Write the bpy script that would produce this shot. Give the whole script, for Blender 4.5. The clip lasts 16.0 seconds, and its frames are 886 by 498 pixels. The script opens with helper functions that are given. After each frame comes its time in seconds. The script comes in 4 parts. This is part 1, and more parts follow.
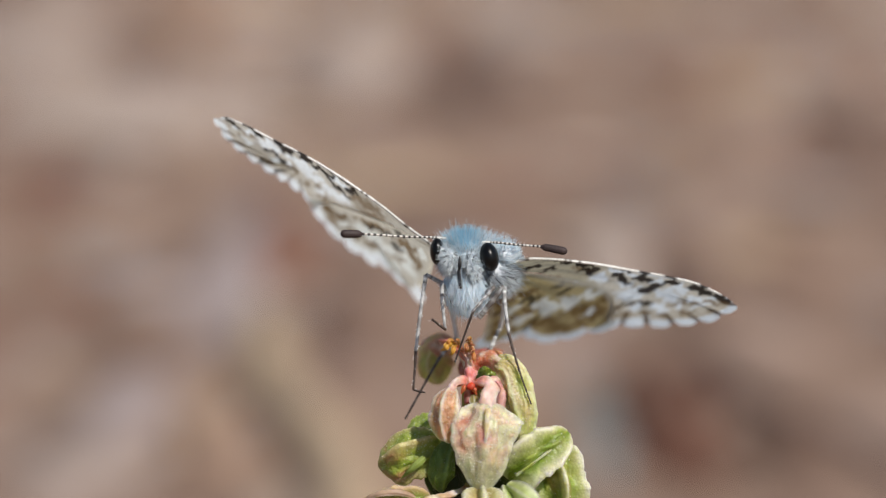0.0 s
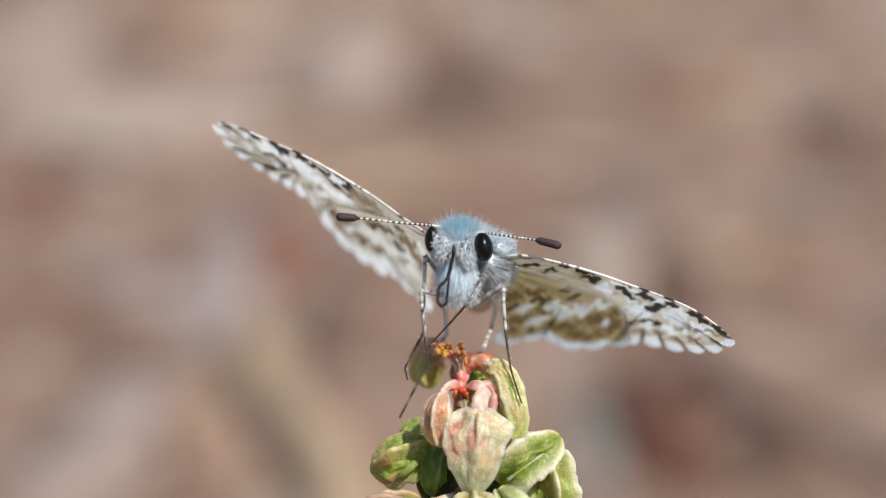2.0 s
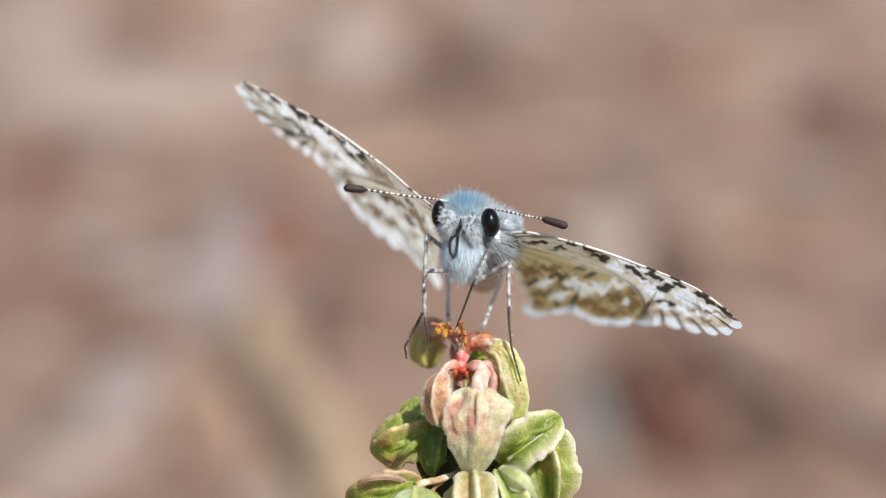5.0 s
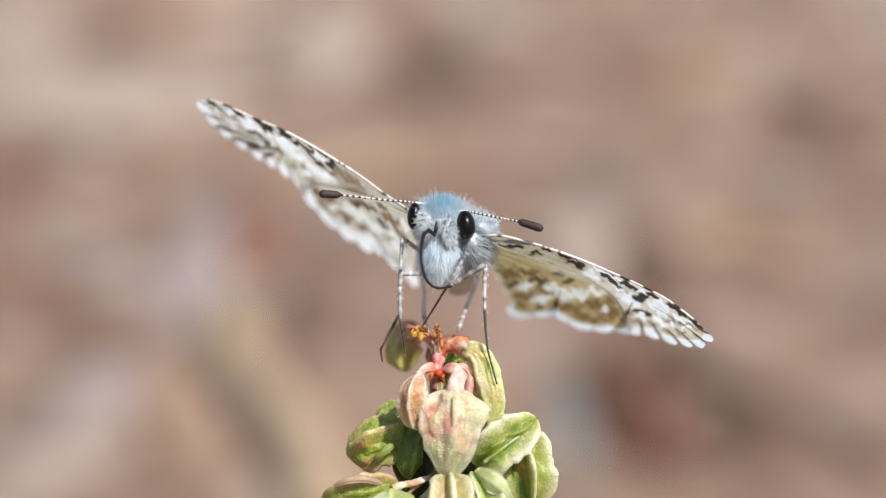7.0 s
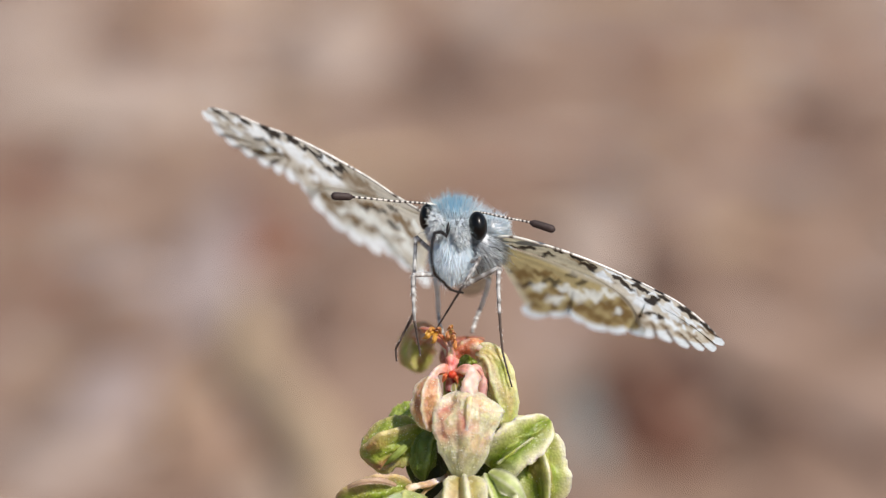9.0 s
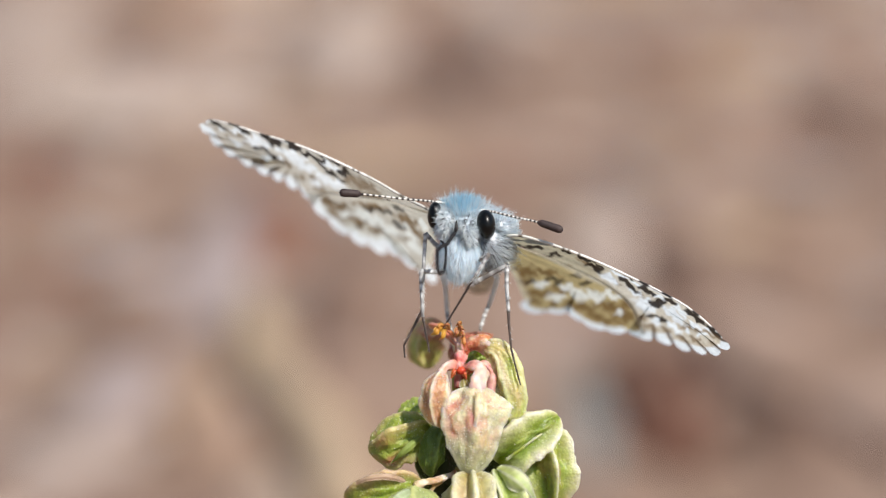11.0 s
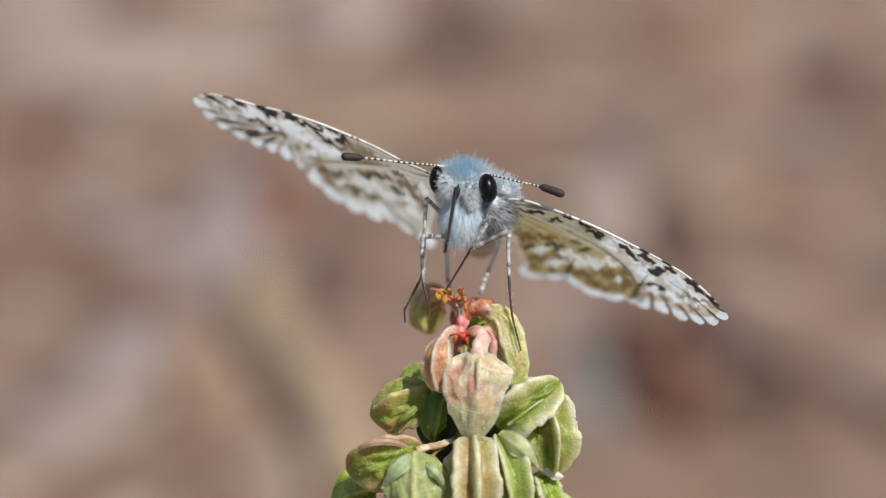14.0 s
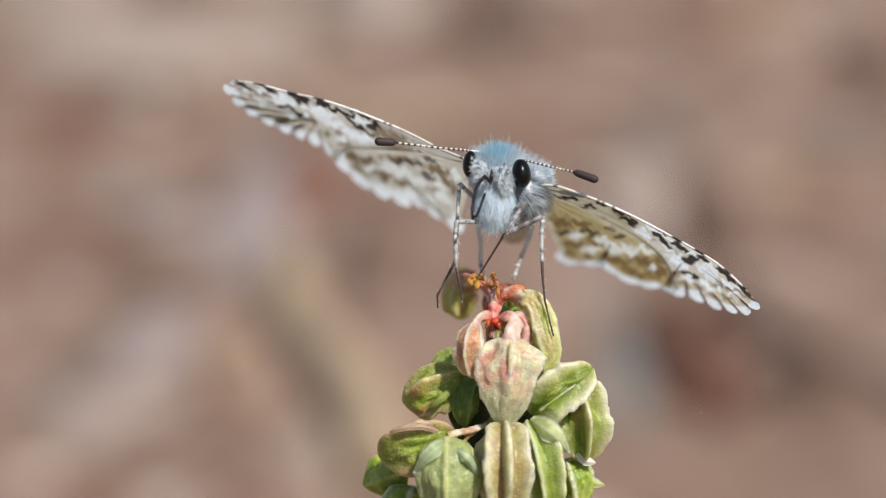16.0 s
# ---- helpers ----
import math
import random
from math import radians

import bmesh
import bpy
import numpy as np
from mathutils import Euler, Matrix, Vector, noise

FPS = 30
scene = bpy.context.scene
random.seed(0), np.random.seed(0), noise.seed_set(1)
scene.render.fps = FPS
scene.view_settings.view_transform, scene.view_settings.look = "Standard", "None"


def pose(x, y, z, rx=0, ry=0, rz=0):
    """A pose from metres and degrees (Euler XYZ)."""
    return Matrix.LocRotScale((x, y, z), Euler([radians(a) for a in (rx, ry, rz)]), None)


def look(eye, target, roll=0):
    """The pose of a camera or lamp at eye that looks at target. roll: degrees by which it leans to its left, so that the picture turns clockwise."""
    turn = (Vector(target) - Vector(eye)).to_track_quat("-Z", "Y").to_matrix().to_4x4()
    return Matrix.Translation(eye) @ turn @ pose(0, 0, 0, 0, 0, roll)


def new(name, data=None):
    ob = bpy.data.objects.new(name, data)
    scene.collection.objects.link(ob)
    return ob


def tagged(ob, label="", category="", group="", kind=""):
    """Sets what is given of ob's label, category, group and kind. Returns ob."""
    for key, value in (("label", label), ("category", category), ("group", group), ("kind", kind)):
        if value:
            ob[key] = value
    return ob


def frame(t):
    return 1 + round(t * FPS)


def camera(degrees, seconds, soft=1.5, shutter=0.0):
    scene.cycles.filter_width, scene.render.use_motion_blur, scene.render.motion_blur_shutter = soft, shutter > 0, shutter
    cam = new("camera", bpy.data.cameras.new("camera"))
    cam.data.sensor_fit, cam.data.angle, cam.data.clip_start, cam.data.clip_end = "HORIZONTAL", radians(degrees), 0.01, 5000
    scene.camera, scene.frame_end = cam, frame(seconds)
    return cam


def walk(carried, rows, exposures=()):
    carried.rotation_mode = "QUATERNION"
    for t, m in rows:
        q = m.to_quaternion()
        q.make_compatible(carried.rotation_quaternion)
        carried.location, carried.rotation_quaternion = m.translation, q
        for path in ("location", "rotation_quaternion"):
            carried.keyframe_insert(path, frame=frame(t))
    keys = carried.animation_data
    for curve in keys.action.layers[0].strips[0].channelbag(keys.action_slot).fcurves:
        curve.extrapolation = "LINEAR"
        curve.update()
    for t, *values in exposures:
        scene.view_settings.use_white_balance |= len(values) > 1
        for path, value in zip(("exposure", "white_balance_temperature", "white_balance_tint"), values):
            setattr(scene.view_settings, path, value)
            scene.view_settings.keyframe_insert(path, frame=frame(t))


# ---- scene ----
# Working unit: U = 1/32 mm. Small things are laid out on a drawing sheet (x to the right, y down, depth away from the lens).
U = 1 / 32000.0
REACH = 4033.0                      # units from the lens to the plane of focus
TILT = -14.0                        # the lens looks down by this
FOCUS = Vector((0, 0, 0.22))        # the middle of the plane of focus
FRAME = Matrix.Translation(FOCUS) @ pose(0, 0, 0, TILT)
EYE = FRAME @ Vector((0, -REACH * U, 0))

cam = camera(22.0, 16.0, soft=1.25)
cam.data.dof.use_dof = True
cam.data.dof.focus_distance = REACH * U
cam.data.dof.aperture_fstop = 19.0
cam.data.dof.aperture_blades = 0


def aim(t, yaw, pitch):
    return (t, pose(EYE.x, EYE.y, EYE.z, 90 + TILT + pitch, 0, yaw))


walk(cam, [
    aim(0.0, 0.435, 0.651), aim(0.5, 0.065, 0.585), aim(1.0, 0.240, 0.628), aim(1.5, 0.131, 0.628),
    aim(2.0, 0.217, 0.759), aim(2.5, -0.131, 0.499), aim(3.0, -0.087, 0.411), aim(3.2, 0.261, 0.455),
    aim(4.2, 0.23, 0.32),
    aim(5.3, 0.196, 0.193), aim(5.5, 0.109, 0.149), aim(6.0, -0.327, 0.149), aim(6.5, -0.152, 0.237),
    aim(7.0, -0.413, 0.324), aim(7.5, -0.087, 0.259), aim(8.0, 0.175, 0.411), aim(8.5, 0.044, 0.303),
    aim(8.7, -0.065, 0.368), aim(9.8, 0.08, 0.27),
    aim(10.8, 0.240, 0.152), aim(11.0, 0.175, 0.260), aim(11.5, 0.196, 0.173), aim(12.0, 0.631, 0.064),
    aim(12.5, 0.0, 0.0), aim(13.0, 0.392, -0.088), aim(13.5, -0.108, -0.327), aim(14.0, 0.217, -0.609),
    aim(14.5, 0.783, -0.696), aim(15.0, 0.631, -0.740), aim(15.5, 1.196, -0.784), aim(16.0, 1.065, -0.979),
], exposures=[
    (0.0, -0.24, 6500, 10), (0.5, -0.05, 6700, 12), (1.0, -0.14, 6500, 10), (1.5, -0.07, 6500, 10), (2.0, -0.07, 6500, 10), (2.5, 0.00, 6700, 12), (3.0, -0.02, 6700, 12), (5.5, 0.10, 6500, 10), (6.0, 0.20, 6500, 10), (6.5, 0.15, 6500, 10), (7.0, 0.16, 6500, 10),
    (7.5, 0.12, 6500, 10), (8.0, 0.15, 6500, 10), (8.5, -0.03, 6700, 12), (11.0, 0.12, 6500, 10), (11.5, 0.11, 6500, 10), (12.0, 0.11, 6500, 10), (12.5, 0.18, 6500, 10), (13.0, -0.14, 6500, 10), (13.5, -0.02, 6500, 10), (14.0, -0.24, 6500, 10),
    (14.5, -0.09, 6500, 10), (15.0, -0.03, 6500, 10), (15.5, -0.02, 6500, 10), (16.0, -0.11, 6500, 10)])

# ---- light: a high sun and a clear sky ----
SUN_UP, SUN_SIDE = 50.0, 42.0       # height, and degrees to the right of straight behind the lens
world = bpy.data.worlds.new("sky")
scene.world = world
world.use_nodes = True
wn = world.node_tree.nodes
sky = wn.new("ShaderNodeTexSky")
sky.sky_type = "NISHITA"
sky.sun_disc = False
sky.sun_elevation = radians(SUN_UP)
sky.sun_rotation = radians(180 - SUN_SIDE)
world.node_tree.links.new(sky.outputs[0], wn["Background"].inputs[0])
wn["Background"].inputs[1].default_value = 0.095
sun = new("sun", bpy.data.lights.new("sun", "SUN"))
sun.data.energy, sun.data.angle, sun.data.color = 5.0, radians(0.53), (1.0, 0.95, 0.88)
sun.matrix_world = look((math.sin(radians(SUN_SIDE)) * math.cos(radians(SUN_UP)),
                         -math.cos(radians(SUN_SIDE)) * math.cos(radians(SUN_UP)), math.sin(radians(SUN_UP))), (0, 0, 0))


# ---- materials ----
def lin(r, g, b):
    return tuple(((c / 255 + 0.055) / 1.055) ** 2.4 if c > 10 else c / 3295 for c in (r, g, b))


def material(name, rough=0.6, color=None, tint=False, grain=1500.0, vary=0.25, bump=0.0, bump_scale=3000.0, see=0.0, gloss=0.5, specks=0.0, flesh=0.0):
    """A surface: a plain colour or the mesh's own colours (tint), varied at two scales, with relief, and see: the share of light let through."""
    m = bpy.data.materials.new(name)
    m.use_nodes = True
    n, k = m.node_tree.nodes, m.node_tree.links.new
    bsdf = n["Principled BSDF"]
    bsdf.inputs["Roughness"].default_value = rough
    bsdf.inputs["Specular IOR Level"].default_value = gloss
    if flesh:
        bsdf.inputs["Subsurface Weight"].default_value = flesh
        bsdf.inputs["Subsurface Radius"].default_value = (0.9, 1.0, 0.45)
        bsdf.inputs["Subsurface Scale"].default_value = 0.0009
    where = n.new("ShaderNodeTexCoord")
    if tint:
        src = n.new("ShaderNodeAttribute")
        src.attribute_name = "tint"
        out = src.outputs["Color"]
    else:
        src = n.new("ShaderNodeRGB")
        src.outputs[0].default_value = (*color, 1)
        out = src.outputs[0]
    for scale, part_ in ((grain, vary), (grain / 6, vary * 0.8)):
        tex = n.new("ShaderNodeTexNoise")
        tex.inputs["Scale"].default_value = scale
        tex.inputs["Detail"].default_value = 4
        k(where.outputs["Object"], tex.inputs["Vector"])
        ramp = n.new("ShaderNodeMapRange")
        ramp.inputs[1].default_value, ramp.inputs[2].default_value = 0.3, 0.7
        ramp.inputs[3].default_value, ramp.inputs[4].default_value = 1 - part_, 1 + part_ * 0.6
        k(tex.outputs[0], ramp.inputs[0])
        mul = n.new("ShaderNodeVectorMath")
        mul.operation = "SCALE"
        k(out, mul.inputs[0])
        k(ramp.outputs[0], mul.inputs["Scale"])
        out = mul.outputs[0]
    if specks:
        cell = n.new("ShaderNodeTexVoronoi")
        cell.inputs["Scale"].default_value = bump_scale
        k(where.outputs["Object"], cell.inputs["Vector"])
        dot = n.new("ShaderNodeMapRange")
        dot.inputs[1].default_value, dot.inputs[2].default_value = 0.12, 0.34
        dot.inputs[3].default_value, dot.inputs[4].default_value = specks, 0.0
        k(cell.outputs["Distance"], dot.inputs[0])
        patch = n.new("ShaderNodeTexNoise")
        patch.inputs["Scale"].default_value = bump_scale / 9
        k(where.outputs["Object"], patch.inputs["Vector"])
        some = n.new("ShaderNodeMapRange")
        some.inputs[1].default_value, some.inputs[2].default_value = 0.45, 0.65
        k(patch.outputs[0], some.inputs[0])
        both = n.new("ShaderNodeMath")
        both.operation = "MULTIPLY"
        k(dot.outputs[0], both.inputs[0])
        k(some.outputs[0], both.inputs[1])
        mix = n.new("ShaderNodeMix")
        mix.data_type = "RGBA"
        k(both.outputs[0], mix.inputs[0])
        k(out, mix.inputs[6])
        mix.inputs[7].default_value = (0.9, 0.89, 0.8, 1)
        out = mix.outputs[2]
    k(out, bsdf.inputs["Base Color"])
    if bump:
        if specks:
            high = cell.outputs["Distance"]
        else:
            tex = n.new("ShaderNodeTexNoise")
            tex.inputs["Scale"].default_value = bump_scale
            tex.inputs["Detail"].default_value = 5
            k(where.outputs["Object"], tex.inputs["Vector"])
            high = tex.outputs[0]
        b = n.new("ShaderNodeBump")
        b.inputs["Strength"].default_value = bump
        b.inputs["Distance"].default_value = 0.3 / bump_scale
        b.invert = bool(specks)
        k(high, b.inputs["Height"])
        k(b.outputs[0], bsdf.inputs["Normal"])
    if see:
        thin = n.new("ShaderNodeBsdfTranslucent")
        k(out, thin.inputs["Color"])
        both = n.new("ShaderNodeMixShader")
        both.inputs[0].default_value = see
        k(bsdf.outputs[0], both.inputs[1])
        k(thin.outputs[0], both.inputs[2])
        k(both.outputs[0], n["Material Output"].inputs["Surface"])
    return m


WING = material("wing_scales", 0.75, tint=True, grain=6000, vary=0.15, bump=0.25, bump_scale=14000, see=0.8, gloss=0.2)
HAIR = material("hair", 0.7, tint=True, grain=4000, vary=0.05, see=0.5, gloss=0.15)
SKIN = material("downy_skin", 0.8, tint=True, grain=5000, vary=0.2, bump=0.4, bump_scale=9000, gloss=0.2)
GLOSSY = material("compound_eye", 0.3, color=(0.003, 0.003, 0.003), grain=20000, vary=0.2, bump=0.1, bump_scale=16000, gloss=0.3)
CLUB = material("antenna_club", 0.7, color=(0.04, 0.024, 0.022), grain=9000, vary=0.4, bump=0.5, bump_scale=9000)
BANDED = material("banded_scales", 0.6, tint=True, grain=8000, vary=0.2)
HORN = material("dark_horn", 0.5, color=(0.006, 0.004, 0.004), grain=7000, vary=0.4)
POD = material("papery_pod", 0.42, tint=True, grain=2600, vary=0.22, bump=0.7, bump_scale=6200, see=0.12, specks=0.4, gloss=0.6, flesh=0.75)
LEAF = material("bract", 0.5, tint=True, grain=2500, vary=0.2, bump=0.35, bump_scale=4000, see=0.3, flesh=0.3)
CRYSTAL = material("crystal_dots", 0.15, color=(0.85, 0.84, 0.76), grain=3000, vary=0.1, see=0.4, gloss=0.8)
FLOWER = material("withered_flower", 0.45, tint=True, grain=3500, vary=0.25, bump=0.4, bump_scale=5000, see=0.15, flesh=0.5)


# ---- mesh helpers ----
def mesh_object(name, verts, faces, mat, parent=None, tint=None, smooth=True, label=""):
    """One mesh object in its parent's space, with a colour at each point if tint is given."""
    me = bpy.data.meshes.new(name)
    me.from_pydata([tuple(v) for v in verts], [], faces)
    me.polygons.foreach_set("use_smooth", [smooth] * len(me.polygons))
    if tint is not None:
        layer = me.color_attributes.new("tint", "FLOAT_COLOR", "POINT")
        rgba = np.ones((len(verts), 4), dtype=np.float32)
        rgba[:, :3] = np.asarray(tint, dtype=np.float32)
        layer.data.foreach_set("color", rgba.ravel())
    me.materials.append(mat)
    me.update()
    ob = new(name, me)
    if parent:
        ob.parent = parent
    return tagged(ob, label) if label else ob


def at(x, y, depth=0.0):
    """From the drawing sheet to metres in the frame of the plane of focus."""
    k = (1 + depth / REACH) * U
    return Vector(((x - 784) * k, depth * U, (441 - y) * k))


def grid_faces(rows, cols, closed=False):
    faces = []
    for i in range(rows - 1):
        for j in range(cols if closed else cols - 1):
            a, b = i * cols + j, i * cols + (j + 1) % cols
            faces.append((a, b, b + cols, a + cols))
    return faces


def spline(points, count):
    """Count points along a smooth curve through the points given."""
    p = [Vector(q) for q in points]
    p = [p[0] * 2 - p[1]] + p + [p[-1] * 2 - p[-2]]
    out = []
    for i in range(count):
        f = i / (count - 1) * (len(p) - 3)
        s = min(int(f), len(p) - 4)
        t = f - s
        a, b, c, d = p[s:s + 4]
        out.append(0.5 * ((2 * b) + (c - a) * t + (2 * a - 5 * b + 4 * c - d) * t * t + (3 * b - a - 3 * c + d) * t ** 3))
    return out


def tube(path, radii, sides=8):
    """Rings along a path, closed at both ends: points and faces."""
    n = len(path)
    verts, up = [], Vector((0.3, -1, 0.2))
    for i, p in enumerate(path):
        d = (path[min(i + 1, n - 1)] - path[max(i - 1, 0)]).normalized()
        a = d.cross(up)
        a = a.normalized() if a.length > 1e-6 else d.orthogonal().normalized()
        up = a.cross(d)
        r = radii(i / (n - 1)) if callable(radii) else radii
        for j in range(sides):
            w = 2 * math.pi * j / sides
            verts.append(p + r * (a * math.cos(w) + up * math.sin(w)))
    faces = grid_faces(n, sides, True)
    faces += [tuple(range(sides))[::-1], tuple(range((n - 1) * sides, n * sides))]
    return verts, faces


def ball(center, radii, turn=None, rings=20, cols=28, rough=0.0, seed=0.0):
    verts = []
    for i in range(rings + 1):
        a = math.pi * i / rings
        for j in range(cols):
            b = 2 * math.pi * j / cols
            v = Vector((math.sin(a) * math.cos(b), math.sin(a) * math.sin(b), math.cos(a)))
            k = 1 + rough * noise.noise(v * 2.3 + Vector((seed, seed * 1.7, 0)))
            v = Vector((v.x * radii[0], v.y * radii[1], v.z * radii[2])) * k
            verts.append(center + (turn @ v if turn else v))
    return verts, grid_faces(rings + 1, cols, True)


def empty(name, m, label="", category="", group="", kind=""):
    ob = new(name)
    ob.empty_display_size = 0.005
    ob.matrix_world = m
    return tagged(ob, label, category, group, kind)


def hairs(spots):
    """Fine three-sided hairs from rows of root, way, length, thickness, colour: points, faces, colours."""
    verts, faces, cols = [], [], []
    for root, way, length, thick, color in spots:
        way = way.normalized()
        a = way.orthogonal().normalized()
        b = way.cross(a)
        bend = (a * random.uniform(-1, 1) + b * random.uniform(-1, 1)) * length * 0.16
        base = len(verts)
        for f, r, off in ((0, thick, 0), (0.55, thick * 0.8, 0.4)):
            for w in (0, 2.094, 4.189):
                verts.append(root + way * (length * f) + bend * off + (a * math.cos(w) + b * math.sin(w)) * r)
        verts.append(root + way * length + bend)
        for j in range(3):
            q = (j + 1) % 3
            faces.append((base + j, base + q, base + 3 + q, base + 3 + j))
            faces.append((base + 3 + j, base + 3 + q, base + 6))
        cols += [color] * 7
    return verts, faces, cols


def blend(a, b, f):
    f = max(0.0, min(1.0, f))
    return tuple(x + (y - x) * f for x, y in zip(a, b))


# ---- the ground ----
def on_ground(x, y):
    """Where the bearing through a place on the sheet meets the ground."""
    p = FRAME @ Vector(((x - 784) * U, 0, (441 - y) * U))
    d = p - EYE
    return EYE + d * (EYE.z / -d.z)


def ground_material():
    m = bpy.data.materials.new("dry_soil")
    m.use_nodes = True
    n, k = m.node_tree.nodes, m.node_tree.links.new
    bsdf = n["Principled BSDF"]
    bsdf.inputs["Roughness"].default_value = 0.95
    bsdf.inputs["Specular IOR Level"].default_value = 0.1
    where = n.new("ShaderNodeTexCoord")
    out = None
    for scale, ramp_colors in ((6.0, (lin(110, 90, 81), lin(144, 120, 104), lin(127, 100, 82))), (19.0, (lin(84, 66, 56), lin(140, 116, 100), lin(179, 159, 146)))):
        tex = n.new("ShaderNodeTexNoise")
        tex.inputs["Scale"].default_value = scale
        tex.inputs["Detail"].default_value = 6
        k(where.outputs["Object"], tex.inputs["Vector"])
        ramp = n.new("ShaderNodeValToRGB")
        ramp.color_ramp.elements.new(0.5)
        for e, at_, c in zip(ramp.color_ramp.elements, (0.32, 0.5, 0.68), ramp_colors):
            e.position, e.color = at_, (*c, 1)
        k(tex.outputs[0], ramp.inputs[0])
        if out is None:
            out = ramp.outputs[0]
        else:
            mix = n.new("ShaderNodeMix")
            mix.data_type = "RGBA"
            mix.inputs[0].default_value = 0.5
            k(out, mix.inputs[6])
            k(ramp.outputs[0], mix.inputs[7])
            out = mix.outputs[2]
    k(out, bsdf.inputs["Base Color"])
    tex = n.new("ShaderNodeTexNoise")
    tex.inputs["Scale"].default_value = 160
    tex.inputs["Detail"].default_value = 6
    k(where.outputs["Object"], tex.inputs["Vector"])
    b = n.new("ShaderNodeBump")
    b.inputs["Strength"].default_value = 0.5
    b.inputs["Distance"].default_value = 0.004
    k(tex.outputs[0], b.inputs["Height"])
    k(b.outputs[0], bsdf.inputs["Normal"])
    return m


def build_ground():
    xs = [-4000, -800, -150, -30, -8] + [-3 + 0.1 * i for i in range(61)] + [8, 30, 150, 800, 4000]
    ys = [-4000, -800, -150, -30, -8, -3] + [-1 + 0.1 * i for i in range(51)] + [8, 30, 150, 800, 4000]
    verts = []
    for y in ys:
        for x in xs:
            z = 0.0
            if abs(x) < 2.9 and 0.3 < y < 3.8:
                z = 0.012 * noise.noise(Vector((x * 2.2, y * 2.2, 0)))
            verts.append((x, y, z))
    tagged(mesh_object("ground", verts, grid_faces(len(ys), len(xs)), ground_material()), "bare pinkish brown dry soil in sunlight", "ground", kind="structure")


STONE = material("stone", 0.9, tint=True, grain=60, vary=0.2, bump=0.5, bump_scale=140, gloss=0.2)
STRAW = material("dry_straw", 0.7, tint=True, grain=120, vary=0.2, bump=0.3, bump_scale=300)


def mound(name, x, y, w, h, high, color, label, category, group="", seed=0.0, mat=None):
    """A stone or clump on the ground, w wide and h deep on the sheet, high metres high."""
    p = on_ground(x, y)
    k = (p - EYE).length / (REACH * U) * U
    deep = abs(on_ground(x, y - h / 2).y - on_ground(x, y + h / 2).y)
    verts, faces = ball(Vector((0, 0, high * 0.35)), (w * k / 2, deep / 2, high * 0.65), None, 14, 22, 0.5, seed)
    verts = [Vector((v.x, v.y, max(v.z, -0.012))) for v in verts]
    tint = [blend(color, tuple(c * 0.7 for c in color), 0.5 + 0.8 * noise.noise(v * 40 + Vector((seed, 0, 0)))) for v in verts]
    ob = mesh_object(name, verts, faces, mat or STONE, None, tint)
    ob.location = (p.x, p.y, 0)
    tagged(ob, label, category, group)
    if name == "dead_plant_clump":
        rnd = random.Random(int(seed))
        for _ in range(7):
            a, reach = rnd.uniform(0, 6.28), rnd.uniform(0.5, 1.1)
            end = Vector((math.cos(a) * w * k * 0.6 * reach, math.sin(a) * deep * 0.4 * reach, 0.006))
            top = Vector((end.x * 0.4, end.y * 0.4, high * 1.6))
            v, f = tube(spline([Vector((end.x * -0.3, end.y * -0.3, high * 0.5)), top, end], 12), lambda q: 0.0022 - 0.0012 * q, 6)
            c = blend(color, lin(150, 120, 100), rnd.uniform(0, 0.7))
            mesh_object("twig", v, f, STRAW, ob, [c] * len(v))


def stalk(x0, y0, x1, y1, r, color, label, lift=0.01):
    a, b = on_ground(x0, y0), on_ground(x1, y1)
    base = Vector((b.x, b.y, 0))
    path = [Vector((0, 0, r + lift * f)) + (a - b) * f + Vector((0.004 * math.sin(f * 7), 0, 0)) for f in [i / 10 for i in range(11)]]
    verts, faces = tube(path, lambda f: r * (1 - 0.35 * f), 8)
    tint = [blend(color, tuple(c * 0.75 for c in color), 0.5 + noise.noise(v * 60)) for v in verts]
    ob = mesh_object("dry_stalk", verts, faces, STRAW, None, tint)
    ob.location = base
    tagged(ob, label, "stalk", "dry stalks on the soil")
    for q in (3, 7):
        d = (path[q + 1] - path[q]).normalized()
        v, f = tube([path[q] - d * r * 0.6, path[q] - d * r * 0.2, path[q] + d * r * 0.2, path[q] + d * r * 0.6], lambda g: r * (0.9 + 0.25 * math.sin(math.pi * g)), 10)
        mesh_object("node", v, f, STRAW, ob, [tuple(c * 0.8 for c in color)] * len(v))


